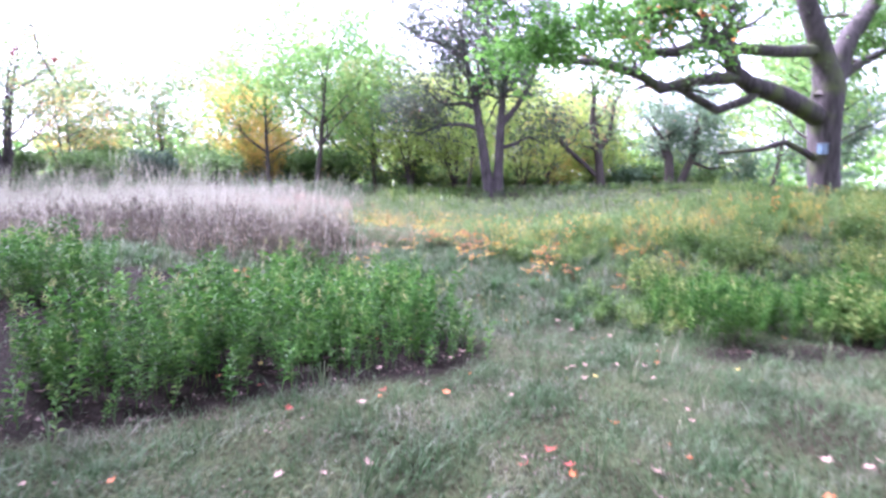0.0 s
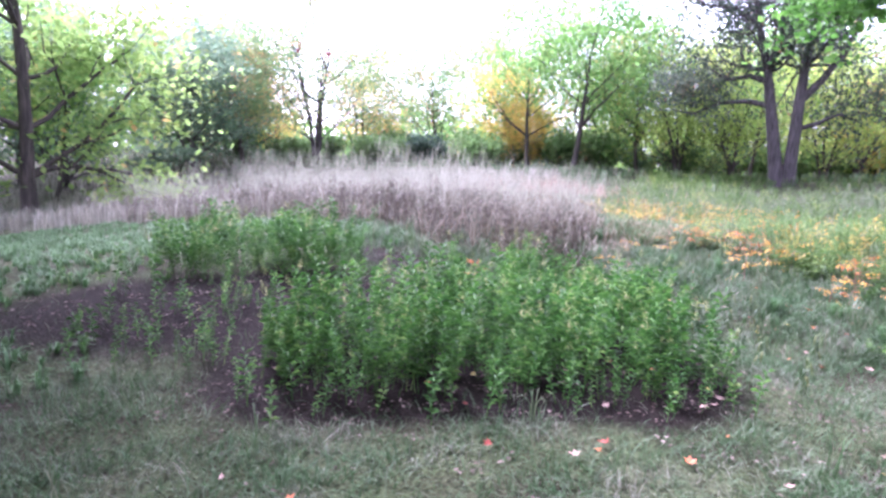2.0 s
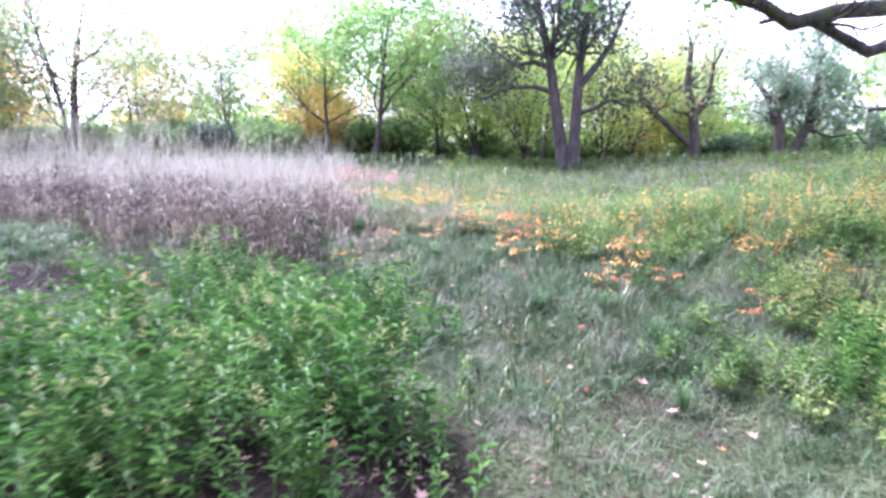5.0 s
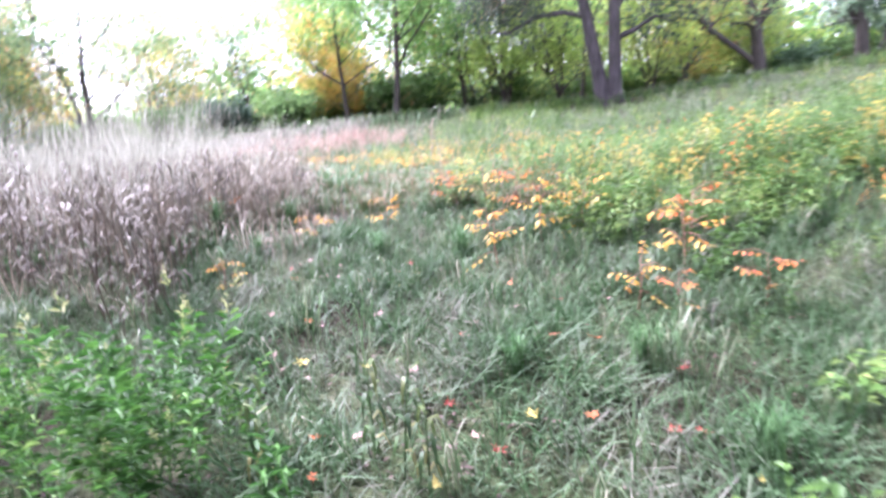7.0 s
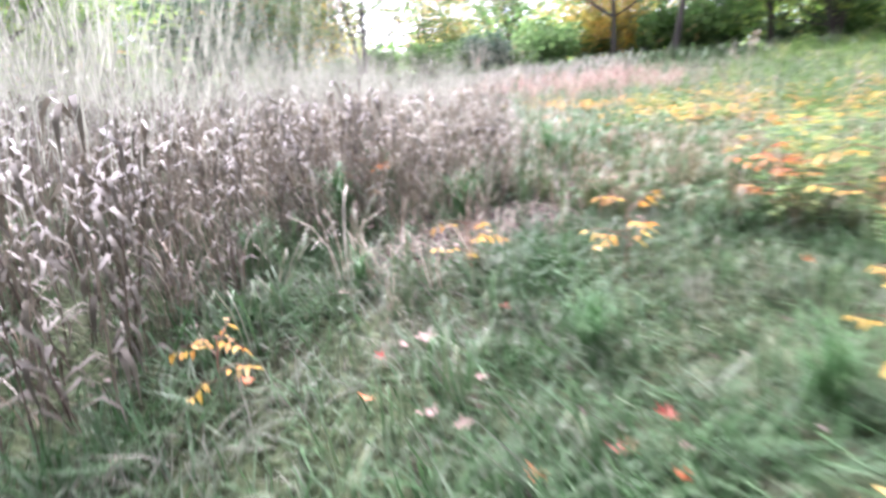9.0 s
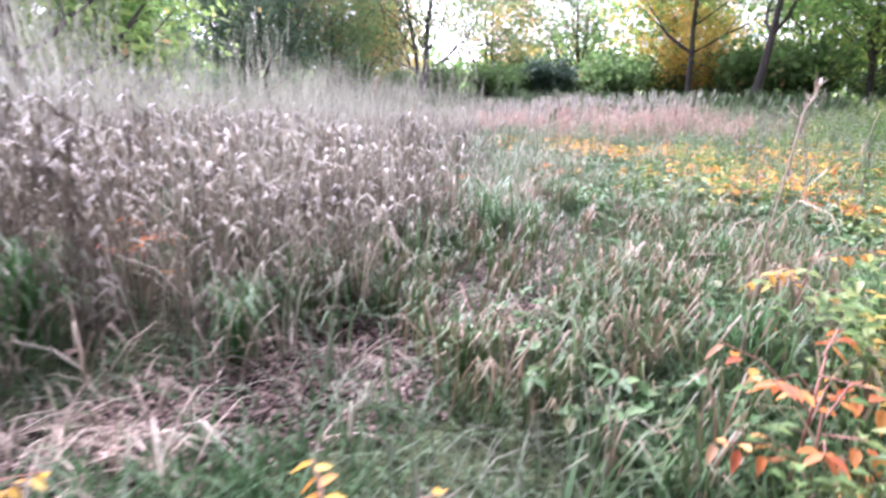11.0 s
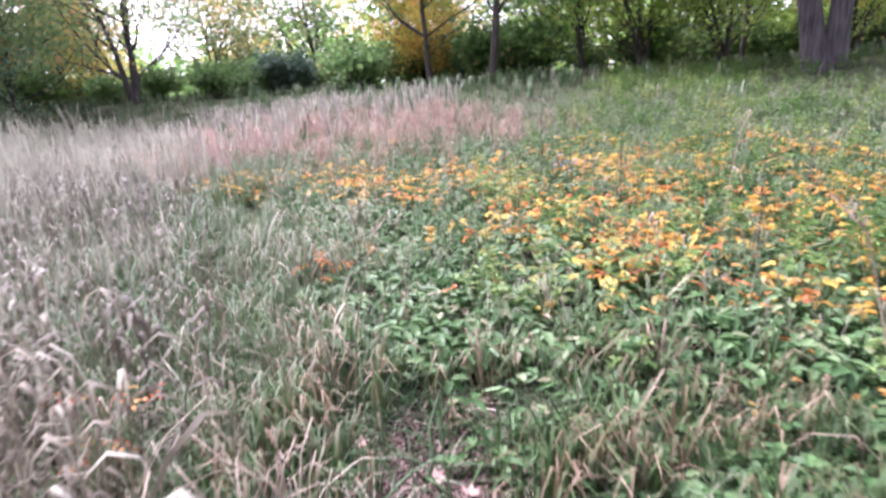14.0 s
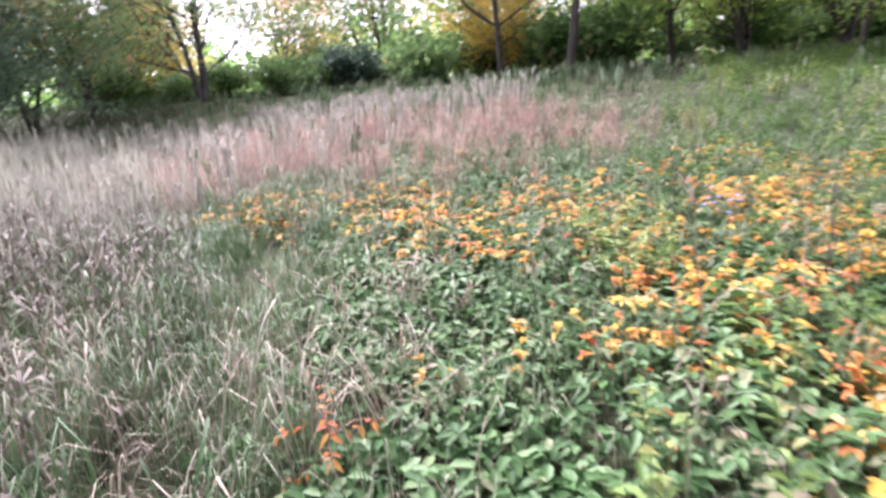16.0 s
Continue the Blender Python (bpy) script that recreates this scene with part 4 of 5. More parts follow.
for arm in arms:
    for q, rad in arm[2:]:
        for _ in range(2):
            grow(r, q, r.normal(0, 1, 3) * (1, .8, .5) + (0, 0, .3), r.uniform(1.4, 2.6), rad * .5, 1, limbs, tips, kink=.4, kids=2)
for q, rad in A[4:] + B[4:]:
    for _ in range(7):
        grow(r, q, r.normal(0, 1, 3) * (1, 1, .3) + (0, 0, .35), r.uniform(2.4, 5.0), rad * .4, 1, limbs, tips, kink=.4, kids=2)
for arm in arms:
    part("limb", tubes("limb", [arm], BARK_GREY, 8), BARK_GREY, oak2)
tagged(part("branchwork", tubes("branchwork", limbs, BARK_GREY, 4), BARK_GREY, oak2), kind="stuff")
tips = [q for q in tips if q[2] > 4.0 or r.uniform() < .35]
part("crown", leaf_cloud("crown", tips, 26000, .125, .7, C_OAK, r, .8), C_OAK, oak2)
put(oak2, 3.2, 37.1, 0, 1.0)
oak2.scale = (.85, .95, 1)


def gnarled(name, seed, x, y, size, label, forks, leaves, mat=C_GREY):
    """A small crooked oak: forked dark stems and a sparse crown."""
    r = np.random.default_rng(seed)
    base = tagged(new(name), label, "tree")
    limbs, tips, trunks = [], [], []
    for f in forks:
        trunks.append(f)
        for q, rad in f[2:]:
            for _ in range(4):
                grow(r, q, r.normal(0, 1, 3) * (1, .9, .4) + (0, 0, .5), r.uniform(1.3, 2.6), rad * .45, 1, limbs, tips, kink=.45, kids=2)
    part("trunk", tubes("trunk", trunks, BARK_DARK, 9), BARK_DARK, base)
    tagged(part("branchwork", tubes("branchwork", limbs, BARK_DARK, 4), BARK_DARK, base), kind="stuff")
    part("crown", leaf_cloud("crown", tips, leaves, .17, .45, mat, r, .8), mat, base)
    return put(base, x, y, 0, size)


gnarled("bare_oak_tree", 51, 13.0, 47.3, 1.0, "crooked oak with nearly bare dark limbs",
        [[((0, 0, -.2), .48), ((-.05, 0, 1.2), .38), ((-.3, 0, 3.2), .33), ((-.9, 0, 5.6), .26), ((-.8, 0, 8), .16), ((-1.2, 0, 9.5), .06)],
         [((-.1, 0, 1.0), .2), ((-1.2, 0, 2.0), .2), ((-3.0, 0, 3.5), .2), ((-4.6, 0, 5.6), .13), ((-5.6, 0, 8), .06)],
         [((-.4, 0, 3.4), .2), ((.6, 0, 4.8), .17), ((.8, 0, 7), .1), ((1.6, 0, 8.6), .04)]], 1800, C_TURN)
gnarled("round_oak_tree", 52, 20.4, 50.6, 1.0, "crooked oak with a rounded grey-green crown and two stems",
        [[((-.3, 0, -.2), .5), ((-.4, 0, 1.5), .42), ((-.5, 0, 3.1), .36), ((-1.2, 0, 4.8), .26), ((-2.6, 0, 6.5), .12)],
         [((.1, 0, -.2), .42), ((.7, 0, 1.2), .36), ((1.5, 0, 3.2), .3), ((1.7, 0, 5.2), .22), ((1.9, 0, 8), .1)],
         [((1.5, 0, 2.8), .12), ((3.2, 0, 2.3), .1), ((5.0, 0, 2.6), .07), ((6.2, 0, 1.2), .03)]], 6500)

# great oak
r = np.random.default_rng(61)
oak = tagged(new("great_oak_tree"), "massive old oak with long crooked limbs and a tin box", "tree")
TR = [((.02, 0, -.8), .66), ((.02, 0, -.15), .54), ((0.02, 0.01, 0.25), 0.48), ((-0.08, -0.03, 1.13), 0.44), ((-0.12, -0.04, 2.0), 0.45), ((-0.15, -0.05, 2.87), 0.5), ((-0.09, -0.03, 3.74), 0.46), ((-0.4, -0.14, 4.39), 0.36), ((-0.77, -0.27, 5.18), 0.3), ((-1.28, -0.45, 6.1), 0.26), ((-1.7, -0.6, 7.01), 0.2)]
part("trunk", tubes("trunk", [TR], BARK_OAK, 14), BARK_OAK, oak)
ARMS = [
    [((-0.27, -0.1, 2.74), 0.32), ((-1.88, -0.66, 3.28), 0.29), ((-3.22, -1.13, 3.52), 0.25), ((-3.76, -1.31, 3.81), 0.23), ((-3.87, -1.35, 4.18), 0.2), ((-4.46, -1.56, 4.65), 0.17), ((-4.94, -1.73, 5.2), 0.14), ((-5.51, -1.93, 5.47), 0.11), ((-6.0, -2.1, 5.83), 0.07)],
    [((-3.54, -1.24, 3.68), 0.19), ((-5.22, -1.83, 3.41), 0.16), ((-6.15, -2.15, 3.1), 0.15), ((-6.88, -2.41, 3.44), 0.13), ((-8.15, -2.85, 3.6), 0.1), ((-9.68, -3.39, 3.49), 0.07), ((-10.53, -3.68, 3.47), 0.03)],
    [((-2.8, -0.98, 3.38), 0.15), ((-3.18, -1.11, 3.1), 0.14), ((-4.28, -1.5, 2.68), 0.13), ((-5.42, -1.9, 3.12), 0.1), ((-6.25, -2.19, 3.27), 0.07), ((-6.85, -2.4, 3.06), 0.04)],
    [((-0.69, -0.24, 4.86), 0.2), ((-1.03, -0.36, 4.72), 0.19), ((-2.12, -0.74, 4.58), 0.17), ((-3.78, -1.32, 4.48), 0.16), ((-4.89, -1.71, 4.51), 0.15), ((-5.71, -2.0, 4.14), 0.15), ((-6.63, -2.32, 4.03), 0.12), ((-7.34, -2.57, 4.44), 0.1), ((-7.99, -2.8, 4.19), 0.07), ((-8.76, -3.07, 4.42), 0.03)],
    [((-7.12, -2.49, 4.32), 0.09), ((-7.06, -2.47, 4.58), 0.07), ((-7.0, -2.45, 5.09), 0.05), ((-6.87, -2.4, 5.69), 0.03)],
    [((-0.52, -0.18, 1.54), 0.12), ((-0.93, -0.33, 1.71), 0.1), ((-1.73, -0.61, 1.95), 0.09), ((-2.56, -0.9, 1.69), 0.08), ((-4.07, -1.43, 1.47), 0.04)],
    [((-0.26, -0.09, 3.21), 0.2), ((-0.47, -0.16, 3.41), 0.19), ((0.11, 0.04, 3.97), 0.17), ((1.26, 0.44, 4.7), 0.14), ((2.1, 0.74, 5.1), 0.11), ((3.88, 1.36, 5.79), 0.06)],
    [((0.0, 0.0, 3.92), 0.36), ((0.24, 0.08, 4.81), 0.32), ((0.52, 0.18, 5.4), 0.3), ((1.21, 0.42, 6.19), 0.24), ((1.87, 0.66, 7.1), 0.17)]]
for arm in ARMS:
    part("limb", tubes("limb", [arm], BARK_OAK, 10), BARK_OAK, oak)
limbs, tips = [], []
for j, arm in enumerate(ARMS):
    if j in (5,):
        continue
    for q, rad in arm[3:]:
        for _ in range(3):
            grow(r, q, r.normal(0, 1, 3) * (1, .8, .5) + (-.2, 0, .45), r.uniform(1.0, 2.0), rad * .42, 1, limbs, tips, kink=.4, kids=2)
tagged(part("branchwork", tubes("branchwork", limbs, BARK_OAK, 4), BARK_OAK, oak), kind="stuff")
tips2 = [q for q in tips if q[2] > 5.6 or (q[0] > 1 and q[2] > 3) or r.uniform() < .05]
part("crown", leaf_cloud("crown", tips2, 11000, .075, .3, C_SPRAY, r, .8), C_SPRAY, oak)
oak.matrix_basis = pose(16.0, 24.0, 1.80) @ Matrix.Diagonal((1.33, 1.33, 1.33, 1))
box = tagged(new("tin_box"), "small pale blue weathered box fixed to the oak's trunk", "box")
bm = bmesh.new()
bmesh.ops.create_cube(bm, size=1)
bmesh.ops.scale(bm, vec=(.26, .2, .34), verts=bm.verts)
bmesh.ops.bevel(bm, geom=bm.edges[:], offset=.012, segments=2, affect="EDGES")
part("body", bm, M_BOX, box)
bm = bmesh.new()
bmesh.ops.create_cube(bm, size=1)
bmesh.ops.scale(bm, vec=(.30, .26, .03), verts=bm.verts)
bmesh.ops.translate(bm, vec=(0, 0, .185), verts=bm.verts)
part("lid", bm, M_BOX_TRIM, box)
box.matrix_basis = pose(15.45, 23.42, 4.18, 0, 0, 20) @ Matrix.Diagonal((1.25, 1.25, 1.25, 1))

# leafy branch that reaches in from the great oak's side
r = np.random.default_rng(71)
spray = tagged(new("maple_branch"), "overhanging branch of fresh green leaves with a few orange ones", "branch")
main = [((2.5, 0, 2.2), .07), ((1.2, 0, 1.3), .055), ((0, 0, .9), .04), ((-1.4, .1, .7), .025), ((-2.6, .1, .35), .012)]
limbs, tips = [main], []
for q, rad in main[1:]:
    for _ in range(6):
        grow(r, q, r.normal(0, 1, 3) * (1, .7, .25) + (-.4, 0, 0), r.uniform(.7, 1.4), .014, 1, limbs, tips, kink=.3, upward=-.03, kids=2)
part("wood", tubes("wood", limbs, BARK_DARK, 5), BARK_DARK, spray)
part("leaves", leaf_cloud("leaves", tips, 5200, .075, .17, C_SPRAY, r, .8), C_SPRAY, spray)
part("autumn_leaves", leaf_cloud("autumn_leaves", tips[:60], 90, .08, .1, M_ORANGE, r, .6), M_ORANGE, spray)
spray.matrix_basis = pose(4.2, 12.6, 4.8, 0, 0, 0)

# tree at the walker's back left, whose twig hangs into view
side_tree = tree("side_tree", 81, 12, .3, C_GREY, BARK_GREY, "tall leafy tree out of view that shades the near meadow", leaves=6500, leaf=.36, first=.3)
put(side_tree, -11.5, .5)
tw = [[((-11.2, .6, 5.2), .10), ((-9.6, 3.6, 6.4), .07), ((-7.6, 6.6, 6.6), .04), ((-6.3, 8.4, 5.6), .018), ((-6.35, 8.75, 4.3), .012), ((-6.25, 8.8, 3.7), .014), ((-5.95, 8.8, 3.2), .010)],
      [((-6.33, 8.78, 4.1), .009), ((-6.55, 8.8, 3.9), .005)]]
twig = tagged(new("hanging_twig"), "thin hanging twig with a few withered red-brown leaves", "branch")
part("wood", tubes("wood", tw, BARK_DARK, 5), BARK_DARK, twig)
part("leaves", leaf_cloud("leaves", [(-6.6, 8.8, 3.72), (-6.05, 8.8, 3.5), (-6.6, 8.8, 3.8)], 11, .085, .055, M_TWIGLEAF, r, 1.2), M_TWIGLEAF, twig)

# unseen copies of the side tree, added to keep light off the near meadow
for i, (x, y, a, k) in enumerate(((1.8, -3.6, 40, 1.25), (-4.8, -3.4, 150, 1.2), (6.5, -.5, 200, 1.2), (9.5, -3.0, 260, 1.2), (13, 6, 30, 1.1), (-14, -6, 80, 1.2), (-2, -14, 10, 1.3), (10, -12, 100, 1.3), (-24, -2, 100, 1.1), (22, 6, 200, 1.2))):
    again(side_tree, x, y, a, k)
for x, y, a, k in ((-33, 12, 20, 1.0), (-38, 16, 120, 1.1), (-44, 10, 60, 1.2), (-36, 22, 10, .9), (-50, 30, 10, 1.2)):
    again(V_GREEN if k < 1.15 else V_GREY, x, y, a, k)

big = tree("broad_maple_tree", 17, 13, .28, C_BIG, BARK_DARK, "large maple in light yellow-green leaf with orange tips", leaves=24000, leaf=.15, first=.08, spread=.075)
put(big, -30, 17.3, 0, 1.35)
# further side trees out of view, added to deepen the foreground's shade
for i, (x, y) in enumerate(((16, -4), (18, 1), (12, -7), (20, -8), (14.5, 1.5), (-10, -9), (-16, 0), (-18, 5))):
    again(side_tree, x, y, i * 50, 1.15)

# ---------------- countable small things ----------------
r = np.random.default_rng(91)
# x, y and colour of the larger fallen leaves
FALLEN = (
    "-2.05,3.29,O 0.75,3.84,R 0.51,3.54,R 1.35,4.33,O 1.41,5.52,P 3.69,6.64,P 1.37,3.50,P 2.65,3.76,P -0.49,3.54,P "
    "2.89,3.68,P 0.07,6.00,P 0.83,3.58,R 2.25,7.47,P -2.18,5.31,O -0.53,4.84,R 0.16,6.11,P 0.01,4.94,O 1.80,7.79,P "
    "-3.73,5.08,P 1.38,5.86,P -0.69,4.59,P 1.83,7.81,P 0.21,6.29,P 0.42,7.13,P 1.76,6.96,P 1.67,6.57,P 1.70,8.32,P "
    "-0.96,9.84,O -0.74,11.32,P -0.17,10.63,P -0.56,9.92,P -0.48,10.00,Y 0.56,10.47,P 1.31,10.44,P 1.12,10.89,R 0.85,10.71,P "
    "1.10,10.24,R -0.28,11.51,R -0.09,11.50,O 0.31,9.86,P -0.66,10.53,O -1.02,10.62,P 0.73,11.22,O -0.72,10.07,P -0.01,9.89,Y "
    "-0.85,11.57,P -1.19,11.67,P -0.86,11.31,P -1.06,12.10,R -0.22,11.74,R -0.45,11.29,O -1.63,10.58,P -1.76,12.69,P -2.61,12.79,P "
    "-0.28,11.56,R 0.02,13.21,O -1.97,15.86,O -2.27,16.21,P -1.59,15.15,P -1.57,14.70,P -3.16,16.42,O -2.66,16.84,P -2.77,16.31,P "
    "-2.41,16.23,P -1.16,17.13,R 1.65,9.34,R 0.88,9.17,R -0.06,9.25,O 0.76,9.25,P 0.17,9.25,P 1.35,10.25,O 1.80,9.94,R "
    "1.03,9.45,Y ")


def lobed_leaf(seed, size, mat):
    """A fallen maple leaf: five pointed lobes on a stalk, curled a little."""
    q = np.random.default_rng(seed)
    curl = q.uniform(.1, .5)
    bm = bmesh.new()
    rim = []
    for i, (a, d) in enumerate(((-90, .12), (-62, .55), (-40, .38), (-12, .95), (12, .50), (42, 1.0), (66, .55), (90, 1.15), (114, .55), (138, 1.0), (168, .50), (192, .95), (220, .38), (242, .55))):
        d *= q.uniform(.85, 1.1)
        x, y = math.cos(radians(a)) * d, math.sin(radians(a)) * d
        rim.append(bm.verts.new((x * size, y * size, size * (curl * (x * x + .4 * y * y) * .9 + q.uniform(-.05, .08)))))
    mid = bm.verts.new((0, .1 * size, 0))
    for i in range(len(rim)):
        bm.faces.new((mid, rim[i], rim[(i + 1) % len(rim)]))
    me = bpy.data.meshes.new("fallen_leaf")
    bm.to_mesh(me)
    bm.free()
    me.materials.append(mat)
    return me


LEAF_KINDS = {"O": (M_FALLEN_ORANGE, "fallen orange maple leaf lying in the grass"),
              "R": (M_FALLEN_RED, "fallen dark red maple leaf lying in the grass"),
              "P": (M_FALLEN_PINK, "fallen leaf, pale pinkish underside up, in the grass"),
              "Y": (M_FALLEN_YELLOW, "fallen yellow leaf lying in the grass")}
leaf_meshes = {k: [lobed_leaf(s * 7 + ord(k), .052, m) for s in range(3)] for k, (m, _) in LEAF_KINDS.items()}


def fallen(x, y, k, size=1.0):
    ob = new("fallen_leaf", leaf_meshes[k][int(r.integers(0, 3))])
    ob.matrix_basis = pose(x, y, H(x, y) + .045, r.uniform(-18, 18), r.uniform(-18, 18), r.uniform(0, 360)) @ Matrix.Diagonal((size, size, size, 1))
    return tagged(ob, LEAF_KINDS[k][1], "leaf", "fallen leaves")


for row in FALLEN.split():
    x, y, k = row.split(",")
    fallen(float(x), float(y), k, r.uniform(.8, 1.25))
for i in range(95):
    y = r.uniform(1.5, 13)
    fallen(float(trail(y)) + r.normal(0, 1.6), y, "OPPRPYPO"[int(r.integers(0, 8))], r.uniform(.5, .95))


def mesh_of(name, t, mat):
    v, f = t
    return mesh_from(name, v, np.concatenate([np.array(a) for a in f]), [len(a) for a in f], mat)


def seedling(seed, mat, label, h=.36, n=24, reach=.21, leaf=.047):
    """A woody seedling: bare reddish stem, side shoots, oval autumn leaves in rows."""
    q = np.random.default_rng(seed)
    base = tagged(new("seedling"), label, "plant", "seedlings")
    limbs = [[((0, 0, -.03), .006), ((.02, 0, h * .5), .005), ((.01, .02, h), .003)]]
    t = Tpl()
    for i in range(6):
        a = i * 1.5 + q.uniform(0, 1)
        z = h * (.4 + .12 * i)
        tip = np.array([np.cos(a) * reach, np.sin(a) * reach, z + .06 * q.normal() + .03])
        root = np.array([.02, 0, z])
        limbs.append([(root, .003), ((root + tip) / 2 + (0, 0, .03), .0025), (tip, .0015)])
        for j in range(n // 4):
            o = root + (tip - root) * (.35 + .7 * j / (n // 4))
            b = a + (1.1 if j % 2 else -1.1)
            w = np.array([np.cos(b), np.sin(b), q.uniform(-1.0, .3)])
            t.broad(o, w / np.linalg.norm(w), (0, 0, 1), leaf * q.uniform(.8, 1.2), leaf * .55, q.uniform(.05, .4))
    part("stem", tubes("stem", limbs, M_REDSTEM, 4), M_REDSTEM, base)
    part("foliage", mesh_of("foliage", t.arrays(), mat), mat, base)
    return base


M_REDSTEM = plain("reddish_stem", (.22, .10, .07), .7)
SY = [seedling(s, M_YELLOW, "yellow-leaved seedling with a thin reddish stem in the grass") for s in (1, 2, 3)]
SO = [seedling(s, M_ORANGE, "orange-leaved seedling with a thin reddish stem in the grass") for s in (4, 5)]
used = set()
for i, (k, x, y, s) in enumerate((("O", -.25, 13.75, 1.0), ("Y", .25, 13.5, 1.4), ("O", .65, 13.4, 1.4), ("Y", 1.1, 13.1, 1.3), ("Y", -1.64, 11.01, .8), ("Y", 1.67, 10.8, 1.0), ("Y", -.75, 12.75, 1.1), ("Y", -1.39, 12.3, .9), ("Y", .6, 11.69, 1.3), ("Y", .95, 12.3, 1.3),
                                 ("O", 2.2, 11.9, 1.4), ("O", 2.5, 10.9, 1.0), ("Y", 2.1, 11.5, 1.4), ("Y", .42, 12.5, 1.0), ("Y", 1.36, 12.55, 1.4), ("O", 1.9, 10.7, .8), ("Y", 3.77, 11.8, 1.3),
                                 ("O", -3.02, 13.19, 1.1), ("O", -3.6, 15.9, 1.0), ("O", -3.9, 17.9, 1.0), ("Y", -.55, 14.9, 1.1), ("O", -.3, 13.9, 1.2), ("O", 3.2, 9.9, 1.0), ("Y", 4.4, 10.8, 1.2), ("O", -3.2, 8.9, .9))):
    src = (SY if k == "Y" else SO)[i % (3 if k == "Y" else 2)]
    ob = src if src.name not in used else copy_thing(src, Matrix())
    used.add(src.name)
    ob.matrix_basis = pose(x, y, H(x, y), 0, 0, i * 67) @ Matrix.Diagonal((s, s, s, 1))
for src in SY + SO:
    if src.name not in used:
        src.matrix_basis = pose(2.9, 12.4 + len(used) * .3, H(2.9, 12.4), 0, 0, 0)
        used.add(src.name)


def lone_stalk(seed, label, h=.55, n=14, mat=None, stem=None, name="lone_stalk", w=.02, l=.13):
    """One tall stalk whose narrow leaves hang down along it."""
    q = np.random.default_rng(seed)
    base = tagged(new(name), label, "plant")
    sway = q.normal(0, .05)
    pts = [((0, 0, -.03), .006), ((sway * .4, 0, h * .5), .005), ((sway, .01, h), .003)]
    part("stem", tubes("stem", [pts], stem, 5), stem, base)
    t = Tpl()
    for i in range(n):
        z = h * (.25 + .75 * i / n)
        a = i * 2.4
        d = np.array([np.cos(a), np.sin(a), 0])
        o = np.array([sway * (z / h) ** 1.2, 0, z])
        t.strip([o, o + d * l * .35 + (0, 0, .02), o + d * l * .55 - (0, 0, l * .3), o + d * l * .6 - (0, 0, l * .85)], [w * .6, w, w * .8, 0], (-d[1], d[0], .2))
    part("foliage", mesh_of("foliage", t.arrays(), mat), mat, base)
    return base


M_DARKHERB = G("dark_hanging_leaf", [(0, (.03, .06, .025)), (.7, (.06, .11, .035)), (1, (.22, .2, .08))], .2, .5)
for i, (x, y, h) in enumerate(((-.18, 8.9, .62), (.49, 8.94, .60), (.33, 9.05, .55), (.62, 8.9, .45), (-.02, 8.8, .55), (.35, 7.3, .5), (.6, 7.7, .4), (-.15, 8.1, .55), (1.2, 8.4, .35), (.9, 6.9, .42))):
    ob = lone_stalk(200 + i, "upright dark green stalk with drooping withered leaves in the grass", h, 14, M_DARKHERB, M_DARKHERB)
    ob["group"] = "lone stalks"
    put(ob, x, y, i * 50)
for i, (x, y, h) in enumerate(((-2.02, 20.37, 1.0), (-3.0, 21.5, .8), (-6.6, 22.0, 1.2), (-5.3, 20.5, 1.1), (-1.0, 18.9, .9), (-4.4, 22.6, 1.1), (-.3, 21.0, .7), (-7.2, 20.6, 1.0), (-3.5, 24.0, 1.0))):
    ob = lone_stalk(230 + i, "dry dark stalk with shrivelled leaves above the ground cover", h, 10, M_DEADLEAF, BARK_DARK, "dry_stalk", .014, .09)
    ob["group"] = "dry stalks"
    put(ob, x, y, i * 50)


def seed_grass(seed, label, h):
    """A tall bleached grass stem with a nodding seed head."""
    q = np.random.default_rng(seed)
    base = tagged(new("seed_grass"), label, "grass", "tall grass stems")
    a = q.uniform(0, 6.28)
    d = np.array([np.cos(a), np.sin(a), 0]) * q.uniform(.1, .35) * h
    pts = [(np.array([0, 0, -.03]), .005), (d * .25 + (0, 0, h * .5), .0045), (d * .7 + (0, 0, h * .9), .0035), (d * 1.1 + (0, 0, h), .002)]
    part("stem", tubes("stem", [pts], M_STRAW, 4), M_STRAW, base)
    t = Tpl()
    for i in range(14):
        o = d * (.7 + .4 * i / 14) + np.array([0, 0, h * (.9 + .1 * i / 14)])
        b = q.uniform(0, 6.28)
        w = np.array([np.cos(b) * .5, np.sin(b) * .5, .8]) + d
        t.leaf(o, w / np.linalg.norm(w), (0, 0, 1), .05, .012, .1)
    for i in range(3):
        z = h * (.15 + .2 * i)
        b = a + 2.1 * i
        w = np.array([np.cos(b), np.sin(b), 0])
        o = d * z / h * .4 + np.array([0, 0, z])
        t.strip([o, o + w * .10 + (0, 0, .10), o + w * .22 + (0, 0, .08), o + w * .3 - (0, 0, .02)], [.008, .009, .006, 0], (-w[1], w[0], 0))
    part("seed_head", mesh_of("seed_head", t.arrays(), M_STRAW), M_STRAW, base)
    return base


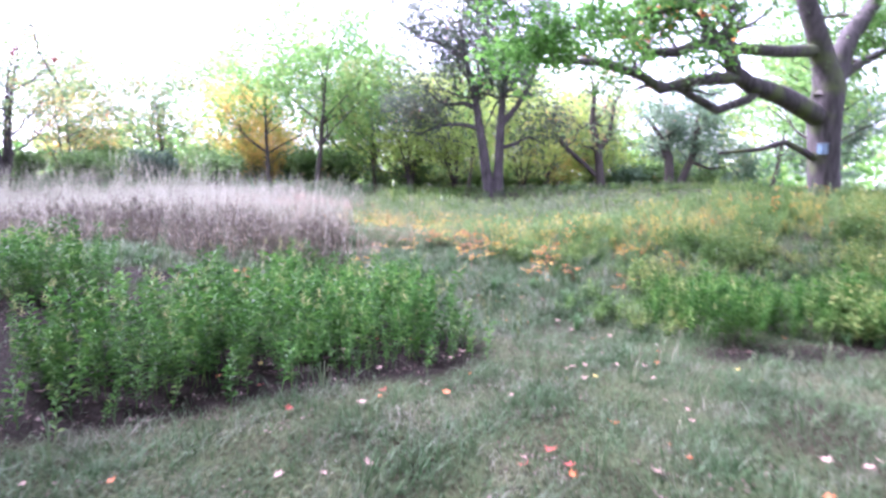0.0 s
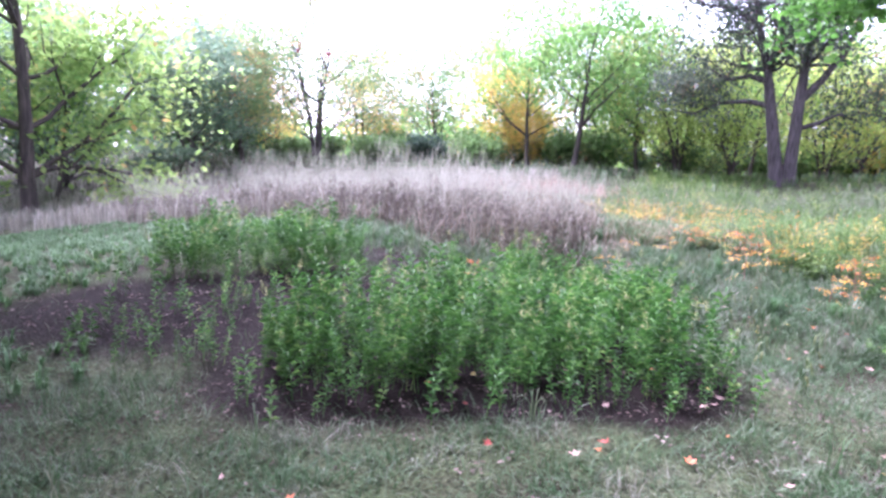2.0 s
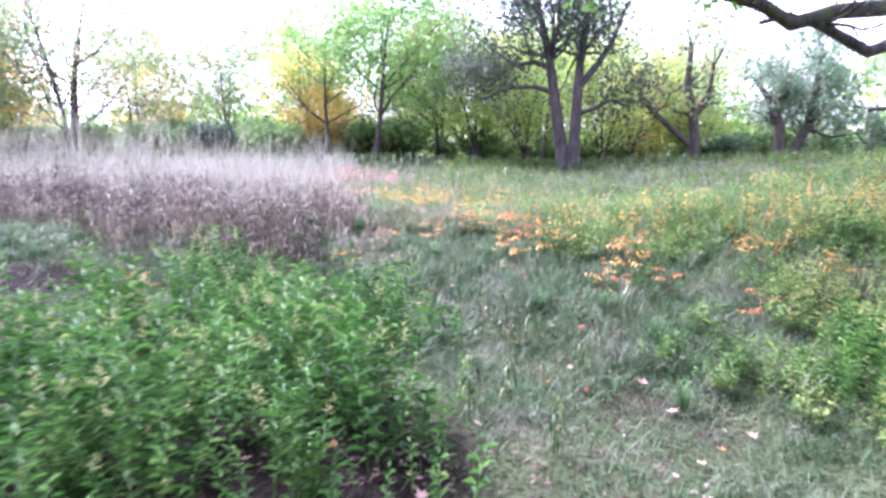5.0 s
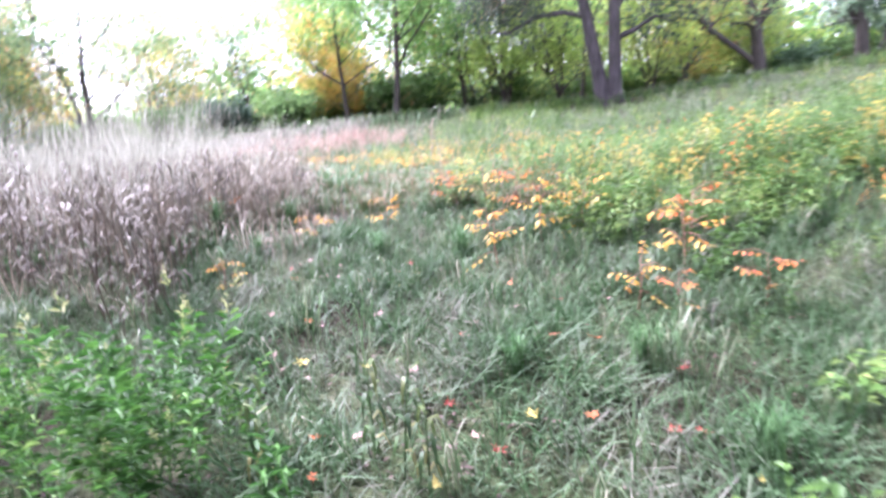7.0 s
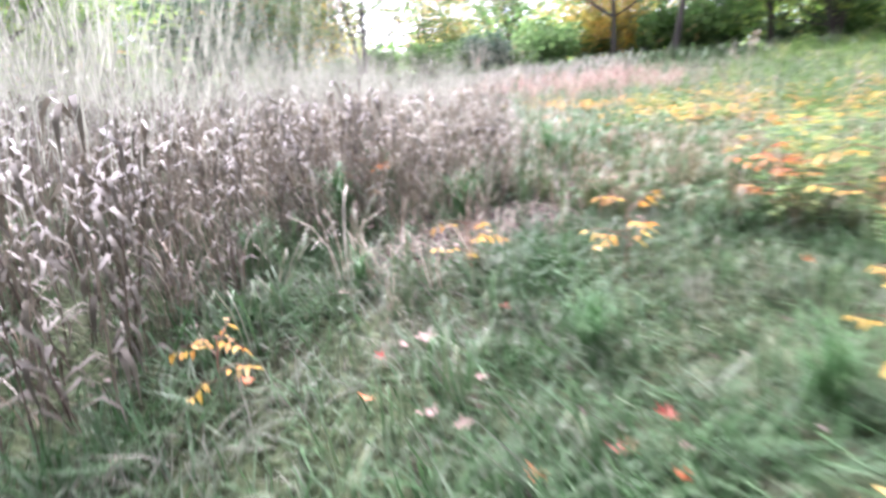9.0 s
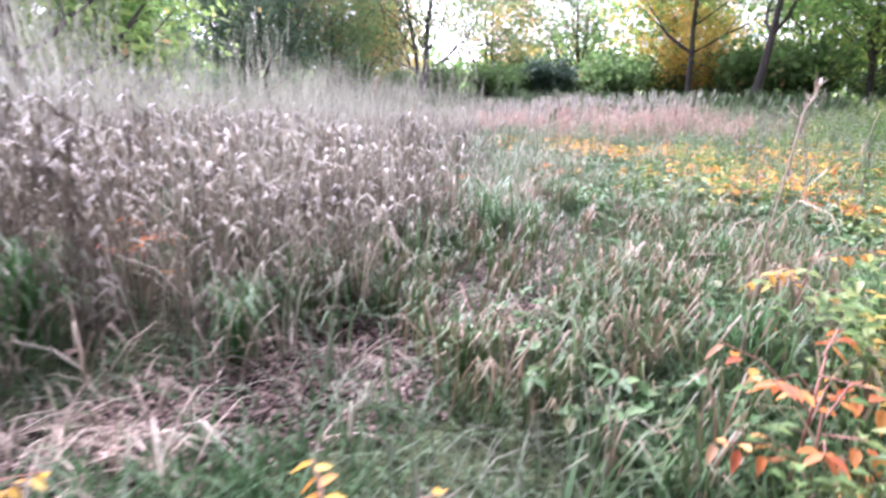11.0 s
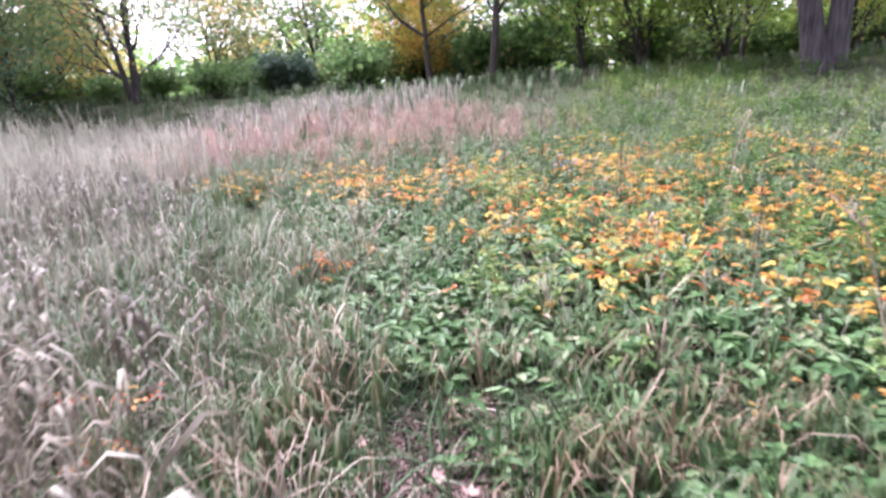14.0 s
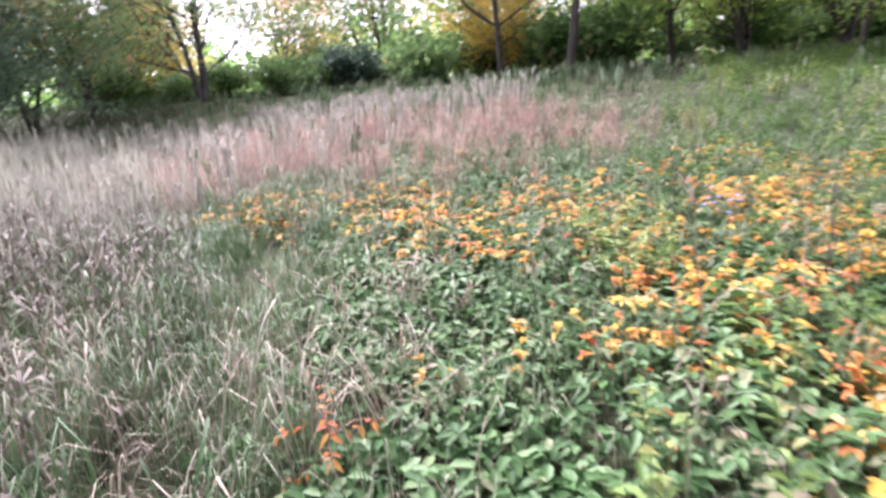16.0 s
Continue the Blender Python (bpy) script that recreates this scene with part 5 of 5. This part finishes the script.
SG = [seed_grass(s, "tall bleached grass stem with a nodding seed head", h) for s, h in ((1, .95), (2, 1.1), (3, .8), (4, 1.0))]
spots = [(-4.2, 18.2), (-3.6, 19.6), (-5.0, 19.2), (-4.7, 20.4), (-5.8, 19.9), (-2.6, 18.6), (-1.6, 17.3), (-.9, 16.6), (-3.9, 17.3), (-4.9, 17.6), (-2.2, 19.6), (-6.4, 21.5), (-5.5, 22.3), (-1.2, 19.4), (-.2, 17.9), (-.6, 14.4), (-.2, 15.1), (.3, 14.6), (-.9, 15.4), (-2.9, 16.5), (-3.3, 15.2), (-2.9, 14.6), (.5, 16.2)]
for i, (x, y) in enumerate(spots):
    ob = SG[i] if i < 4 else copy_thing(SG[i % 4], Matrix())
    k = .8 + .04 * (i % 8)
    ob.matrix_basis = pose(x, y, H(x, y), 0, 0, i * 79) @ Matrix.Diagonal((k, k, k, 1))


# green grass clumps by the trail
def clump(seed, label, n=70, h=.34, w=.010, spread=.30):
    base = tagged(new("grass_clump"), label, "grass", "grass clumps")
    tagged(part("foliage", mesh_of("foliage", tuft(n, h, w, spread, seed), M_TUFT), M_TUFT, base), kind="stuff")
    return base


CL = [clump(400 + i, "lush green clump of arching grass beside the trodden way") for i in range(3)]
for i, (x, y, k) in enumerate(((-2.5, 15.25, 1.35), (-2.8, 12.7, 1.3), (-2.15, 13.3, 1.0), (-.6, 14.5, .9), (-.3, 15.0, 1.1), (.9, 9.9, .7), (1.6, 10.0, .8), (-.9, 9.4, .7), (-.6, 12.0, .8), (.2, 12.1, .9), (-2.4, 15.6, .8), (-1.2, 15.9, .8), (-3.2, 16.9, .9), (-1.9, 12.0, .7), (2.0, 9.2, .8), (1.9, 7.9, .7), (-3.4, 13.9, 1.0), (-2.7, 11.9, .9))):
    ob = CL[i] if i < 3 else copy_thing(CL[i % 3], Matrix())
    ob.matrix_basis = pose(x, y, H(x, y), 0, 0, i * 71) @ Matrix.Diagonal((k, k, k, 1))

# violet aster flowers in the ground cover
M_VIOLET = plain("violet_petals", (.30, .26, .55), .6)
aster = tagged(new("aster_flower"), "small cluster of pale violet aster flowers", "flower")
t = Tpl()
for i in range(9):
    c = np.r_[r.normal(0, .06, 2), .45 + r.normal(0, .04)]
    for j in range(9):
        a = j * .7
        t.leaf(c, (np.cos(a), np.sin(a), .2), (0, 0, 1), .022, .008, .0)
part("flower_heads", mesh_of("flower_heads", t.arrays(), M_VIOLET), M_VIOLET, aster)
part("stem", tubes("stem", [[((0, 0, -.02), .004), ((.02, 0, .25), .003), ((0, 0, .44), .002)], [((0, 0, .2), .003), ((.05, .02, .45), .002)]], M_DARKHERB, 4), M_DARKHERB, aster)
put(aster, -2.6, 21.0, 0, 1.3)
